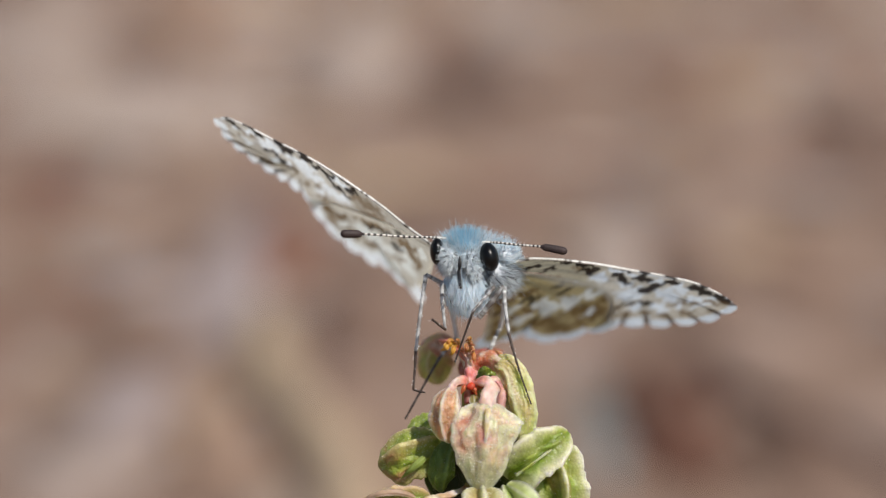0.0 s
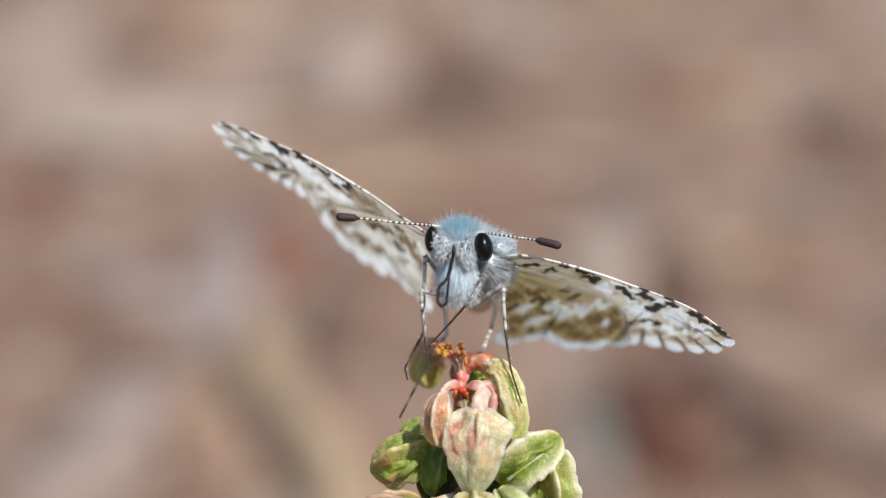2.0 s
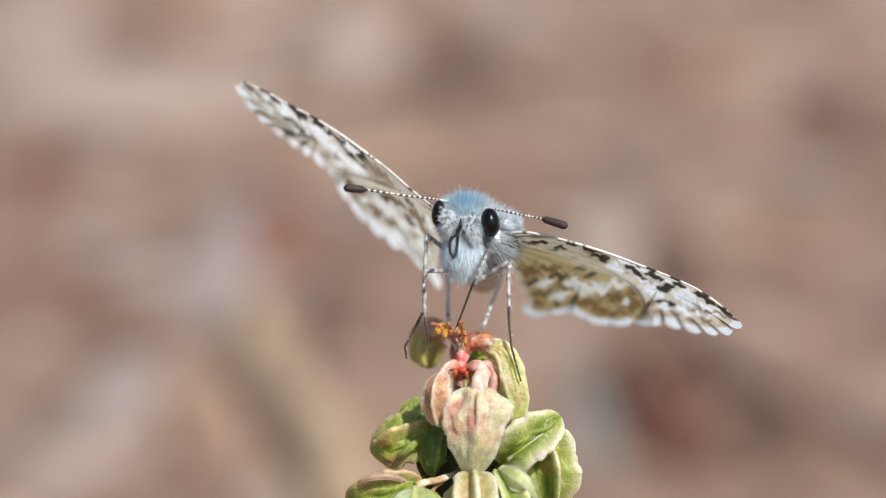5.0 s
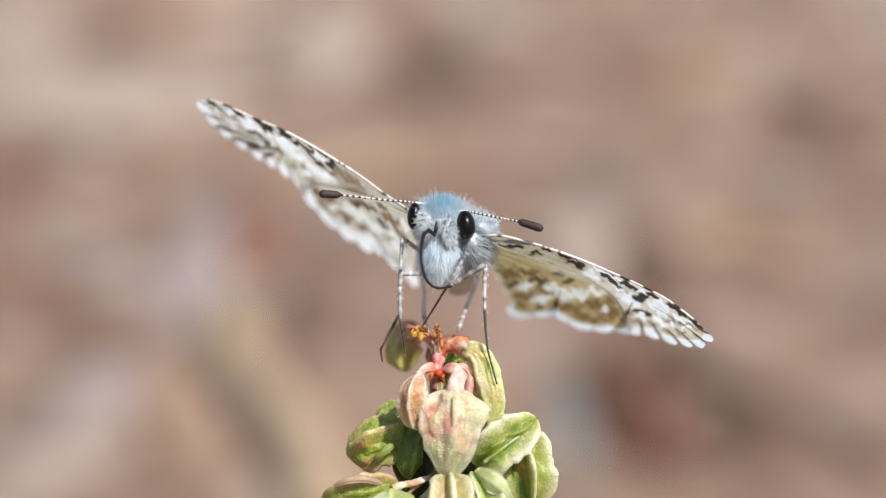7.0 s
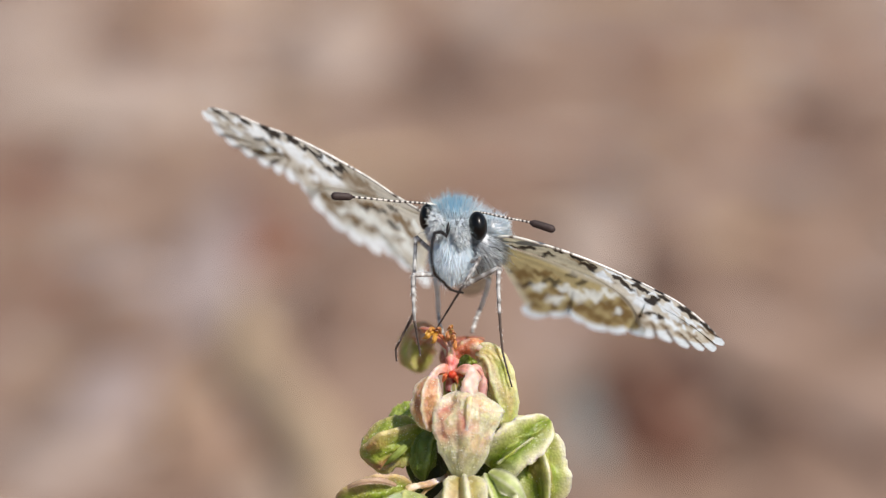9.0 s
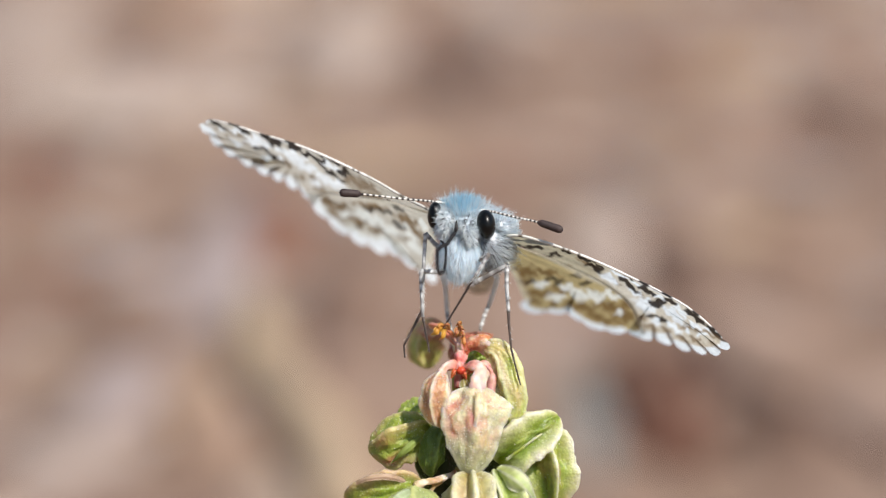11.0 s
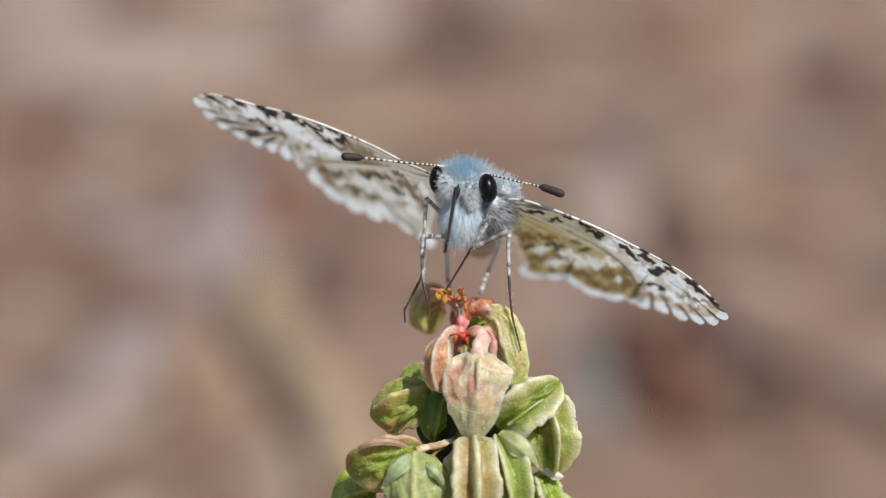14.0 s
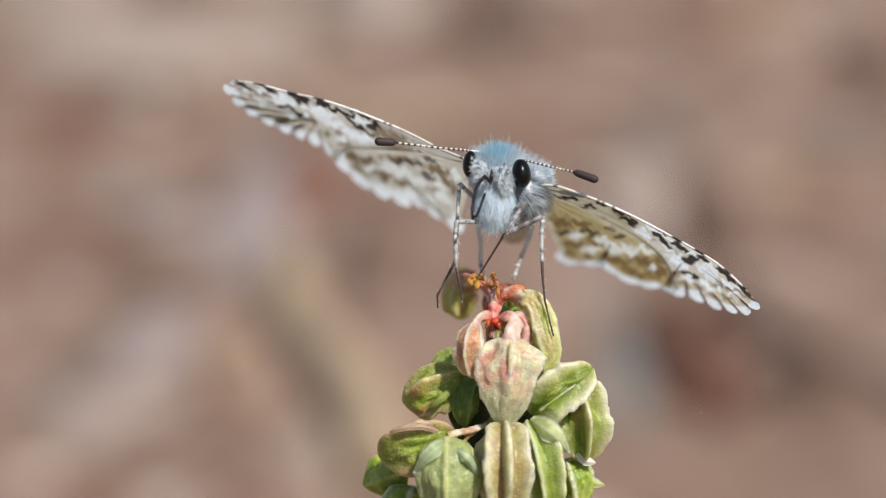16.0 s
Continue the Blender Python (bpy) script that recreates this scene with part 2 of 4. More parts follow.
def litter():
    pale, lilac, dark, rust, grey = lin(183, 164, 151), lin(170, 155, 151), lin(108, 86, 75), lin(104, 70, 56), lin(124, 126, 118)
    stones = "stones on the soil"
    clumps = "clumps of dead plants"
    mound("stone", 1055, 430, 130, 200, 0.008, pale, "pale pinkish stone lying on dry soil", "stone", stones, 1.0)
    mound("stone", 390, 440, 150, 240, 0.008, lilac, "lilac grey stone lying on dry soil", "stone", stones, 2.0)
    mound("stone", 110, 800, 330, 170, 0.006, lin(168, 150, 139), "pinkish flat stone on dry soil", "stone", stones, 19.0)
    mound("stone", 505, 880, 170, 130, 0.006, lin(186, 164, 145), "pale beige flat stone on dry soil", "stone", stones, 20.0)
    mound("stone", 210, 690, 170, 120, 0.008, lilac, "flat lilac grey stone on dry soil", "stone", stones, 3.0)
    mound("stone", 600, 70, 210, 130, 0.008, pale, "broad pale stone lying on dry soil", "stone", stones, 4.0)
    mound("stone", 40, 20, 200, 110, 0.01, pale, "grey stone on dry soil", "stone", stones, 5.0)
    mound("stone", 880, 20, 150, 60, 0.01, pale, "small pale stone on dry soil", "stone", stones, 6.0)
    mound("stone", 1035, 730, 100, 270, 0.008, lin(138, 140, 136), "greenish grey stone on dry soil", "stone", stones, 7.0)
    mound("stone", 1000, 590, 110, 120, 0.006, lilac, "lilac flat stone beside the flowering stalk", "stone", stones, 8.0)
    mound("dead_plant_clump", 1146, 722, 200, 220, 0.012, rust, "rusty brown clump of dead plant matter", "plant litter", clumps, 9.0)
    mound("dead_plant_clump", 1180, 480, 120, 130, 0.012, dark, "dark brown clump of dead plant matter", "plant litter", clumps, 10.0)
    mound("dead_plant_clump", 575, 560, 90, 190, 0.012, lin(116, 94, 84), "dark purplish brown clump of dead plants", "plant litter", clumps, 11.0)
    mound("dead_plant_clump", 820, 130, 130, 90, 0.012, lin(124, 102, 91), "dark brown clump of dead plant matter", "plant litter", clumps, 12.0)
    mound("dead_plant_clump", 1480, 200, 170, 110, 0.010, lin(122, 100, 88), "greyish brown clump of dead plants", "plant litter", clumps, 13.0)
    mound("dead_plant_clump", 210, 70, 130, 50, 0.012, dark, "low brown clump of dead plants", "plant litter", clumps, 14.0)
    mound("stone", 250, 160, 260, 120, 0.008, pale, "broad pale beige stone on dry soil", "stone", stones, 15.0)
    mound("stone", 90, 130, 240, 110, 0.008, pale, "flat beige stone on dry soil", "stone", stones, 16.0)
    mound("dead_plant_clump", 1350, 800, 220, 90, 0.012, dark, "low dark clump of dead plants", "plant litter", clumps, 17.0)
    mound("dead_plant_clump", 470, 400, 120, 150, 0.008, lin(132, 92, 74), "reddish brown low clump of dead plants", "plant litter", clumps, 18.0)
    stalk(428, 590, 600, 950, 0.010, lin(188, 164, 135), "thick straw coloured dry stalk lying on soil")
    stalk(1200, 630, 1600, 860, 0.005, lin(95, 75, 69), "thin dark dead stalk lying on soil")
    stalk(300, 820, 380, 640, 0.004, lin(175, 147, 120), "thin faded dry stalk lying on soil")


def scatter():
    """Grit and crumbs of dead plants strewn over the soil."""
    rnd, thin = random.Random(3), random.Random(4)
    tones = (lin(190, 172, 159), lin(162, 138, 123), lin(138, 110, 94), lin(103, 81, 69), lin(118, 77, 60), lin(175, 151, 123), lin(155, 146, 144))
    verts, faces, tint = [], [], []
    for _ in range(15000):
        far, turn = 0.06 + 3.1 * rnd.random() ** 0.75, rnd.uniform(0, 2 * math.pi)
        far += max(0.0, far - 2.0) * thin.uniform(0, 3)
        x, y = far * math.sin(turn), far * math.cos(turn)
        big = rnd.uniform(0.003, 0.016) * (0.5 + 0.6 * far)
        a = rnd.uniform(0, 3.14)
        long = rnd.choice((1.0, 1.0, 1.4, 3.5))
        c, b = rnd.choice(tones), len(verts)
        for q in ((1, 0, 0.1), (0.3, 0.9, 0.15), (-0.8, 0.6, 0.1), (-0.9, -0.5, 0.12), (0.4, -0.9, 0.1), (0.1, 0.1, 0.75)):
            u, v = q[0] * big * long * rnd.uniform(0.8, 1.2), q[1] * big / long ** 0.5 * rnd.uniform(0.8, 1.2)
            verts.append((x + u * math.cos(a) - v * math.sin(a), y + u * math.sin(a) + v * math.cos(a), q[2] * big * 0.6 + 0.002))
            tint.append(c)
        faces += [tuple(b + k for k in f) for f in ((0, 1, 5), (1, 2, 5), (2, 3, 5), (3, 4, 5), (4, 0, 5), (4, 3, 2, 1, 0))]
    tagged(mesh_object("grit", verts, faces, STONE, None, tint, False), "grit and crumbs of dead plants on dry soil", "grit", kind="stuff")


build_ground()
litter()
scatter()

# ---- the plant ----
FOOT = Vector((0.0012, 0.012, 0))
plant = empty("plant", Matrix.Translation(FOOT), "green and pink seed head of papery pods on an upright stalk", "plant")


def on_plant(x, y, depth=0.0):
    return FRAME @ at(x, y, depth) - FOOT


ROSE, PALE, GREEN, SHADE_GREEN, CREAM = lin(214, 122, 106), lin(202, 214, 118), lin(166, 188, 68), lin(104, 122, 50), lin(246, 242, 222)
BLUSH = lin(228, 160, 140)
RUST, AMBER = lin(158, 84, 62), lin(206, 142, 44)


def pod(points, wide, keels, upper, lower, rim, deep=0.3, flat=0.8, label="", seed=0.0, belly=0.75, dots=0, blush=0.0, sharp=0.62, steps=44, valley=None, thin=1.0, lip=2.2, belt=None):
    """A papery seed pod along a curved axis (x, y, depth), wide from axis to side, with raised keels at the angles given (0 faces the lens); belt: how far along its pink blush sits."""
    axis = spline([at(*p) for p in points], steps)
    sides = 108
    crumb = random.Random(int(seed * 100))
    verts, tint = [], []
    for i, p in enumerate(axis):
        t = i / (steps - 1)
        d = (axis[min(i + 1, steps - 1)] - axis[max(i - 1, 0)]).normalized()
        side = d.cross(Vector((0, -1, 0))).normalized()
        front = side.cross(d).normalized()
        if front.y > 0:
            front = -front
        r = max(0.02, math.sin(math.pi * min(1, max(0, t)) ** belly)) ** sharp * wide * U
        for j in range(sides):
            a = 2 * math.pi * j / sides
            ridge, kink = 0.0, round(a * 3)
            for kk in keels:
                gap = abs((a - radians(kk) + math.pi) % (2 * math.pi) - math.pi)
                ridge = max(ridge, math.exp(-(gap / ((0.12 + 0.15 * deep) * thin)) ** 2) + 0.25 * math.exp(-(gap / 0.4) ** 2))
            v = Vector((math.cos(a), math.sin(a), t * 3 + seed))
            rough = noise.noise(v * 1.4) * 0.26 + noise.noise(v * 3.6) * 0.12 + noise.noise(v * 9) * 0.05
            rr = r * (1 - deep + (deep + 0.06 + 0.12 * (deep > 0.3)) * min(1.1, ridge) + rough * (0.4 + 0.6 * math.sin(math.pi * t)))
            rr *= 1 + crumb.uniform(-0.016, 0.016) + min(1, ridge) * (0.035 * noise.noise(Vector((kink, t * 12, seed))) + 0.03 * noise.noise(Vector((kink, t * 50, seed))))
            verts.append(FRAME @ (p + side * (math.sin(a) * rr) + front * (math.cos(a) * rr * flat)) - FOOT)
            blotch = noise.noise(v * 1.1 + Vector((7, 3, 1)))
            c = blend(upper, lower, (t - 0.35) * 1.8 + blotch * 1.3)
            c = blend(c, valley or GREEN, (0.5 + deep) * (1 - ridge) * (0.85 + 0.6 * blotch) if deep > 0.25 or valley else 0.0)
            vein = noise.noise(v * 6 + Vector((0, 0, 9)))
            zone = 1.0 if belt is None else math.exp(-((t - belt) / 0.24) ** 2)
            c = blend(c, BLUSH, zone * blush * (0.45 + 1.2 * noise.noise(v * 1.7 + Vector((2, 5, 0))) + 0.5 * vein))
            c = blend(c, rim, min(1, ridge) ** lip * (0.8 + 0.5 * noise.noise(v * 5)))
            tint.append(tuple(0.84 * x ** 1.2 for x in c))
    faces = grid_faces(steps, sides, True)
    faces += [tuple(range(sides))[::-1], tuple(range((steps - 1) * sides, steps * sides))]
    ob = mesh_object("seed_pod", verts, faces, POD, plant, tint, True, label)
    if dots:
        rnd = random.Random(int(seed * 10))
        v, f = [], []
        for _ in range(dots):
            i, j = rnd.randrange(4, steps - 4), rnd.randrange(sides)
            if noise.noise(Vector((i * 0.12, j * 0.1, seed))) < -0.12:
                continue
            c, r = verts[i * sides + j], rnd.uniform(0.6, 1.5) * U
            b = len(v)
            v += [c + Vector(q) * r for q in ((1, 0, 0), (-1, 0, 0), (0, 1, 0), (0, -1, 0), (0, 0, 1), (0, 0, -1))]
            f += [tuple(b + q for q in t) for t in ((0, 2, 4), (2, 1, 4), (1, 3, 4), (3, 0, 4), (2, 0, 5), (1, 2, 5), (3, 1, 5), (0, 3, 5))]
        tagged(mesh_object("crystal_dots", v, f, CRYSTAL, ob, None, True, "clear whitish crystal dots"), kind="stuff")
    return ob


def bract(points, wide, colors, curl=0.4, label="", parent=None, name="bract", mat=None):
    """A curved leaf-like scale with thickness along an axis of (x, y, depth)."""
    steps, cols = 18, 9
    axis = spline([at(*p) for p in points], steps)
    top, tint = [], []
    for i, p in enumerate(axis):
        t = i / (steps - 1)
        d = (axis[min(i + 1, steps - 1)] - axis[max(i - 1, 0)]).normalized()
        side = d.cross(Vector((0, -1, 0))).normalized()
        front = side.cross(d).normalized()
        w = wide * U * (math.sin(math.pi * (0.08 + 0.9 * t) ** 0.8)) ** 0.8
        for j in range(cols):
            s = 2 * j / (cols - 1) - 1
            v = p + side * (s * w) - front * (curl * w * (s * s) - 0.1 * w * math.exp(-(s / 0.15) ** 2))
            v += front * (w * 0.12 * noise.noise(Vector((s * 2, t * 4, wide))))
            top.append(v)
            tint.append(blend(blend(colors[0], colors[1], t * 1.2 - 0.1), colors[2], abs(s) ** 3 * 0.8 + (0.5 if j == cols // 2 else 0)))
    low = [v + Vector((0, 3.5 * U, 0)) for v in top]
    verts = [FRAME @ v - FOOT for v in top + low]
    n = len(top)
    faces = grid_faces(steps, cols)
    faces += [tuple(q + n for q in f[::-1]) for f in faces[:]]
    edge = [i * cols for i in range(steps)] + [(steps - 1) * cols + j for j in range(1, cols)] + [i * cols + cols - 1 for i in range(steps - 2, -1, -1)] + list(range(cols - 2, 0, -1))
    faces += [(a, a + n, b + n, b) for a, b in zip(edge, edge[1:] + edge[:1])]
    return mesh_object(name, verts, faces, mat or LEAF, parent or plant, tint + tint, True, label)


def strand(name, points, r0, r1, colors, label="", parent=None, mat=None, sides=18, count=30):
    """A stalk, neck or thread along (x, y, depth), from radius r0 to r1."""
    path = [FRAME @ p - FOOT for p in spline([at(*p) for p in points], count)]
    verts, faces = tube(path, lambda f: 0.86 * (r0 + (r1 - r0) * f) * U, sides)
    for i, v in enumerate(verts):
        c = path[i // sides]
        verts[i] = c + (v - c) * (1 + 0.16 * math.cos(3 * 2 * math.pi * (i % sides) / sides) + 0.5 * noise.noise(v * 1500) + 0.25 * noise.noise(v * 4000))
    tint = [blend(blend(*colors, (i // sides) / (count - 1)), CREAM, 0.15 + 0.9 * noise.noise(v * 1800)) for i, v in enumerate(verts)]
    return mesh_object(name, verts, faces, mat or FLOWER, parent or plant, tint, True, label)


def build_plant():
    # the stalk, from the soil up into the head
    path = [Vector((0, 0, -0.01)), Vector((0.001, 0.001, 0.07)), Vector((0.0, 0.0, 0.14))]
    path += [on_plant(812, 1100, 60), on_plant(808, 900, 50), on_plant(806, 700, 40), on_plant(803, 640, 20)]
    verts, faces = tube(spline(path, 60), lambda f: 0.0011 - 0.0006 * f, 10)
    tint = [blend(GREEN, ROSE, 0.4 * noise.noise(v * 300) + 0.3) for v in verts]
    mesh_object("stem", verts, faces, LEAF, plant, tint, True, "slender green and reddish stem")
    # pods
    front = pod([(832, 664, -34), (830, 700, -46), (827, 756, -52), (820, 828, -38)], 54, (76, 280), lin(238, 233, 198), lin(236, 236, 196), lin(244, 246, 218), 0.24, 0.7, "pink and cream front pod with a raised keel", 1.0, 0.88, 1300, 0.95, 0.64, belt=0.44)
    strand("keel", [(834, 678, -70), (833, 700, -78), (831, 726, -81), (826, 770, -76)], 6.0, 3.0, (lin(240, 210, 156), lin(232, 214, 160)), "tan keel", front, POD, 18, 30)
    pod([(772, 640, -25), (762, 668, -45), (760, 706, -45), (767, 738, -35)], 26, (-44, 24, 100, 260), lin(240, 204, 176), lin(238, 220, 178), lin(250, 240, 214), 0.3, 0.8, "small orange pink ridged pod", 2.0, 1.0, 260, 0.2, 0.5, thin=0.9, valley=lin(232, 178, 128))
    pod([(846, 598, 18), (868, 606, 12), (886, 650, 6), (896, 700, 2), (895, 736, 4)], 31, (-62, 20, 70, 180), lin(228, 204, 168), lin(222, 228, 156), lin(234, 238, 186), 0.16, 0.95, "long arched pod, pink at its neck and yellow green below", 3.3, 1.0, 60, 0.15, 0.42, valley=lin(206, 216, 126), thin=1.2)
    strand("pod_neck", [(804, 626, 24), (808, 604, 30), (826, 588, 30), (850, 590, 22), (872, 612, 10)], 8.0, 20.0, (lin(176, 74, 58), lin(206, 146, 106)), "red brown arched pod neck", None, POD)
    pod([(872, 802, 5), (905, 772, -18), (944, 744, -18), (976, 718, -8)], 42, (-56, 54, 180), lin(222, 226, 160), lin(218, 224, 142), lin(248, 244, 220), 0.62, 1.0, "open green pod with whitish rims", 4.0, 0.85, 90, 0.1, 0.5, valley=lin(146, 174, 48), thin=0.95, lip=1.8)
    strand("keel", [(884, 796, -26), (908, 778, -36), (932, 760, -36), (954, 746, -26)], 3.5, 2.5, (lin(170, 196, 70), lin(206, 214, 110)), "yellow green keel", None, POD)
    pod([(918, 752, 28), (950, 782, 15), (962, 830, 8), (964, 884, 16)], 51, (-66, -12, 62, 180), lin(200, 216, 112), lin(222, 214, 160), lin(244, 244, 214), 0.44, 0.85, "broad green pod with a pale keel and tip", 5.0, 0.9, 160, 0.25, 0.5, valley=lin(160, 184, 66), thin=0.6)
    pod([(752, 738, 35), (716, 752, 22), (672, 770, 24), (642, 782, 34)], 44, (-70, 30, 95, 200), lin(186, 194, 112), lin(200, 184, 130), lin(216, 204, 152), 0.26, 0.85, "dull green and brownish pod", 6.0, 0.9, 60, 0.7, belt=0.72)
    # a filler pod: the shade between its neighbours is put into its darker green
    pod([(770, 730, 8), (758, 766, -2), (751, 800, 0), (752, 826, 8)], 25, (-20, 100, 220), lin(136, 160, 72), lin(126, 150, 66), lin(164, 184, 98), 0.2, 0.7, "green pod between its neighbours, darkened as if shaded", 6.6, 0.9)
    pod([(744, 694, 80), (716, 718, 75), (684, 745, 80)], 29, (0, 120, 240), lin(182, 198, 104), lin(162, 180, 84), PALE, 0.25, 0.8, "green pod at the back of the head", 7.0)
    pod([(700, 742, 100), (668, 760, 100), (644, 772, 105)], 20, (0, 120, 240), lin(182, 198, 104), lin(162, 180, 84), PALE, 0.25, 0.8, "green pod at the back of the head", 7.5)
    pod([(734, 848, 0), (690, 852, -22), (640, 864, -22), (600, 878, -5)], 48, (46, -66, 200), lin(176, 178, 104), lin(168, 176, 98), lin(226, 194, 162), 0.38, 0.9, "green pod with a pinkish rim", 8.0, 0.9, 90, 0.25, thin=0.7)
    pod([(722, 846, -30), (722, 892, -60), (722, 960, -62), (722, 1030, -40)], 51, (3, 80, 280), lin(196, 206, 144), lin(204, 212, 156), lin(214, 218, 160), 0.14, 0.75, "pale green bladder-like pod", 9.0, 0.72, 80)
    pod([(822, 818, -30), (825, 866, -62), (825, 940, -68), (820, 1020, -45)], 48, (-52, -6, 40, 110, 250), lin(220, 216, 164), lin(208, 216, 142), lin(240, 236, 208), 0.42, 0.85, "ridged cream and pink pod with crystal dots", 10.0, 0.85, 800, 0.3, 0.6, valley=lin(204, 188, 108), thin=0.9)
    pod([(866, 814, -15), (884, 862, -46), (898, 930, -50), (902, 1000, -30)], 45, (-40, 10, 60, 200), lin(206, 220, 138), PALE, lin(236, 240, 200), 0.36, 0.85, "light green ridged pod", 11.0, 0.8, 60, thin=0.7)
    pod([(930, 880, 40), (945, 930, 30), (950, 990, 40)], 42, (0, 120, 240), GREEN, PALE, CREAM, 0.25, 0.8, "green pod low on the head", 12.0)
    pod([(650, 905, 70), (612, 915, 60), (572, 930, 65)], 46, (0, 120, 240), PALE, GREEN, PALE, 0.25, 0.8, "green pod low on the head", 13.0)
    pod([(660, 930, 25), (650, 975, 18), (655, 1030, 25)], 48, (0, 90, 250), GREEN, PALE, CREAM, 0.25, 0.8, "green pod low on the head", 13.5)
    pod([(776, 566, 222), (752, 572, 214), (740, 600, 208), (748, 634, 212)], 39, (20, 130, 250), lin(226, 176, 146), lin(214, 214, 132), lin(228, 216, 166), 0.22, 0.85, "olive pod with a pinkish top", 14.0, 1.0, sharp=0.42)
    pod([(846, 596, 95), (828, 614, 90), (822, 650, 85)], 23, (0, 120, 240), lin(160, 176, 80), lin(140, 158, 66), lin(170, 184, 90), 0.2, 0.85, "small deep green pod", 15.0)
    # added fillers behind the gaps; the gaps' shade is put into their dark green
    pod([(800, 870, 110), (800, 940, 105), (800, 1010, 110)], 120, (0, 72, 144, 216, 288), SHADE_GREEN, GREEN, GREEN, 0.25, 0.7, "inner filler pods, dark green for the shaded gaps", 16.0, dots=0)
    pod([(800, 690, 70), (800, 770, 62), (800, 900, 70)], 84, (0, 72, 144, 216, 288), lin(72, 88, 38), lin(72, 88, 38), lin(98, 116, 52), 0.25, 0.5, "inner filler pods, dark green for the shaded gaps", 17.0, dots=0)
    # scales and sepal tips
    bract([(718, 852, -66), (702, 864, -92), (682, 882, -94), (661, 908, -72)], 13, (lin(196, 216, 156), lin(190, 212, 156), lin(220, 232, 194)), 0.25, "bluish green sepal")
    bract([(730, 864, -72), (748, 876, -96), (764, 892, -92), (778, 926, -66)], 9, (lin(196, 216, 156), lin(190, 212, 156), lin(220, 232, 194)), 0.5, "bluish green sepal")
    bract([(868, 812, -40), (892, 826, -78), (915, 844, -84), (938, 872, -62)], 20, (PALE, lin(186, 204, 140), CREAM), 0.5, "pale green sepal")
    bract([(935, 880, 20), (960, 915, 30), (1000, 928, 40)], 16, (GREEN, PALE, CREAM), 0.3, "narrow green bract")
    bract([(734, 752, 2), (716, 770, -18), (698, 786, -20), (680, 802, 0)], 6, (lin(146, 166, 78), lin(156, 172, 84), lin(150, 168, 80)), 0.5, "green bract")
    bract([(952, 870, 0), (968, 884, 4), (984, 888, 8)], 10, (CREAM, CREAM, CREAM), 0.3, "whitish bract tip")
    bract([(718, 838, -34), (676, 826, -64), (632, 831, -64), (597, 852, -30)], 5.5, (lin(206, 166, 138), lin(208, 174, 142), lin(232, 210, 180)), 0.3, "pinkish cream flange")
    # necks of the pods and the spent flower at the top
    strand("pod_neck", [(800, 640, 5), (788, 628, -18), (774, 634, -28), (768, 652, -32)], 6.0, 12.0, (lin(206, 92, 80), lin(238, 196, 178)), "reddish arched pod neck")
    strand("pod_neck", [(802, 640, 2), (822, 630, -22), (838, 640, -32), (832, 680, -44)], 6.0, 19.0, (lin(206, 92, 80), lin(240, 206, 190)), "reddish arched pod neck")
    strand("pod_neck", [(805, 645, 10), (840, 628, -6), (858, 645, -6), (852, 690, -16)], 6.0, 13.0, (lin(206, 104, 96), lin(232, 184, 174)), "pink arched pod neck")
    pod([(798, 622, 100), (804, 602, 125), (824, 586, 150), (860, 575, 165)], 24, (30, 100, 220), lin(196, 118, 96), lin(194, 126, 104), lin(206, 142, 120), 0.2, 0.9, "red brown arched young pod", 18.0, dots=0)
    strand("pod_neck", [(800, 604, 60), (782, 572, 140), (758, 560, 160), (738, 578, 164)], 7.5, 13.0, (RUST, lin(190, 130, 100)), "red brown arched pod neck")
    strand("pod_neck", [(790, 822, -10), (765, 830, -25), (740, 836, -32), (722, 842, -38)], 5.5, 8.0, (lin(176, 116, 92), lin(204, 182, 134)), "brownish pod neck")
    strand("pod_neck", [(795, 815, -10), (760, 840, -20), (745, 862, -28)], 3.8, 4.7, (lin(150, 98, 72), lin(184, 158, 100)), "brownish pod neck")
    strand("flower_stem", [(803, 668, -6), (802, 645, -4), (804, 622, 0), (800, 590, 8), (796, 574, 10)], 11, 8, (lin(190, 62, 46), lin(190, 104, 92)), "red fleshy flower stem")
    for x, y, tx, ty, wide in ((800, 636, 772, 640, 6), (800, 638, 786, 652, 6), (806, 640, 814, 654, 6), (807, 636, 824, 642, 6)):
        bract([(x, y, -8), ((x + tx) / 2, (y + ty) / 2 - 5, -26), (tx, ty, -22)], wide, (lin(218, 84, 62), lin(220, 92, 62), lin(232, 160, 84)), 0.7, "red petal with a yellow edge", None, "petal", FLOWER)
    bract([(808, 652, -16), (810, 664, -30), (812, 680, -30)], 9, (lin(170, 150, 60), lin(196, 196, 120), CREAM), 0.5, "small pale green sepal")
    strand("flower_branch", [(800, 592, 6), (788, 574, 2), (776, 562, 0)], 6, 4, (ROSE, lin(206, 120, 70)), "red flower branch")
    strand("flower_branch", [(802, 588, 6), (806, 574, 4), (802, 560, 2)], 6, 4, (ROSE, lin(190, 96, 60)), "red flower branch")
    strand("flower_branch", [(800, 596, 6), (786, 580, 20), (768, 562, 40), (750, 558, 60)], 6, 6, (ROSE, lin(206, 130, 110)), "red flower branch")
    strand("flower_node", [(803, 636, -6), (802, 626, -6), (803, 618, -4), (804, 610, 0)], 8, 13, (lin(222, 110, 104), lin(226, 140, 134)), "pink swollen flower node")
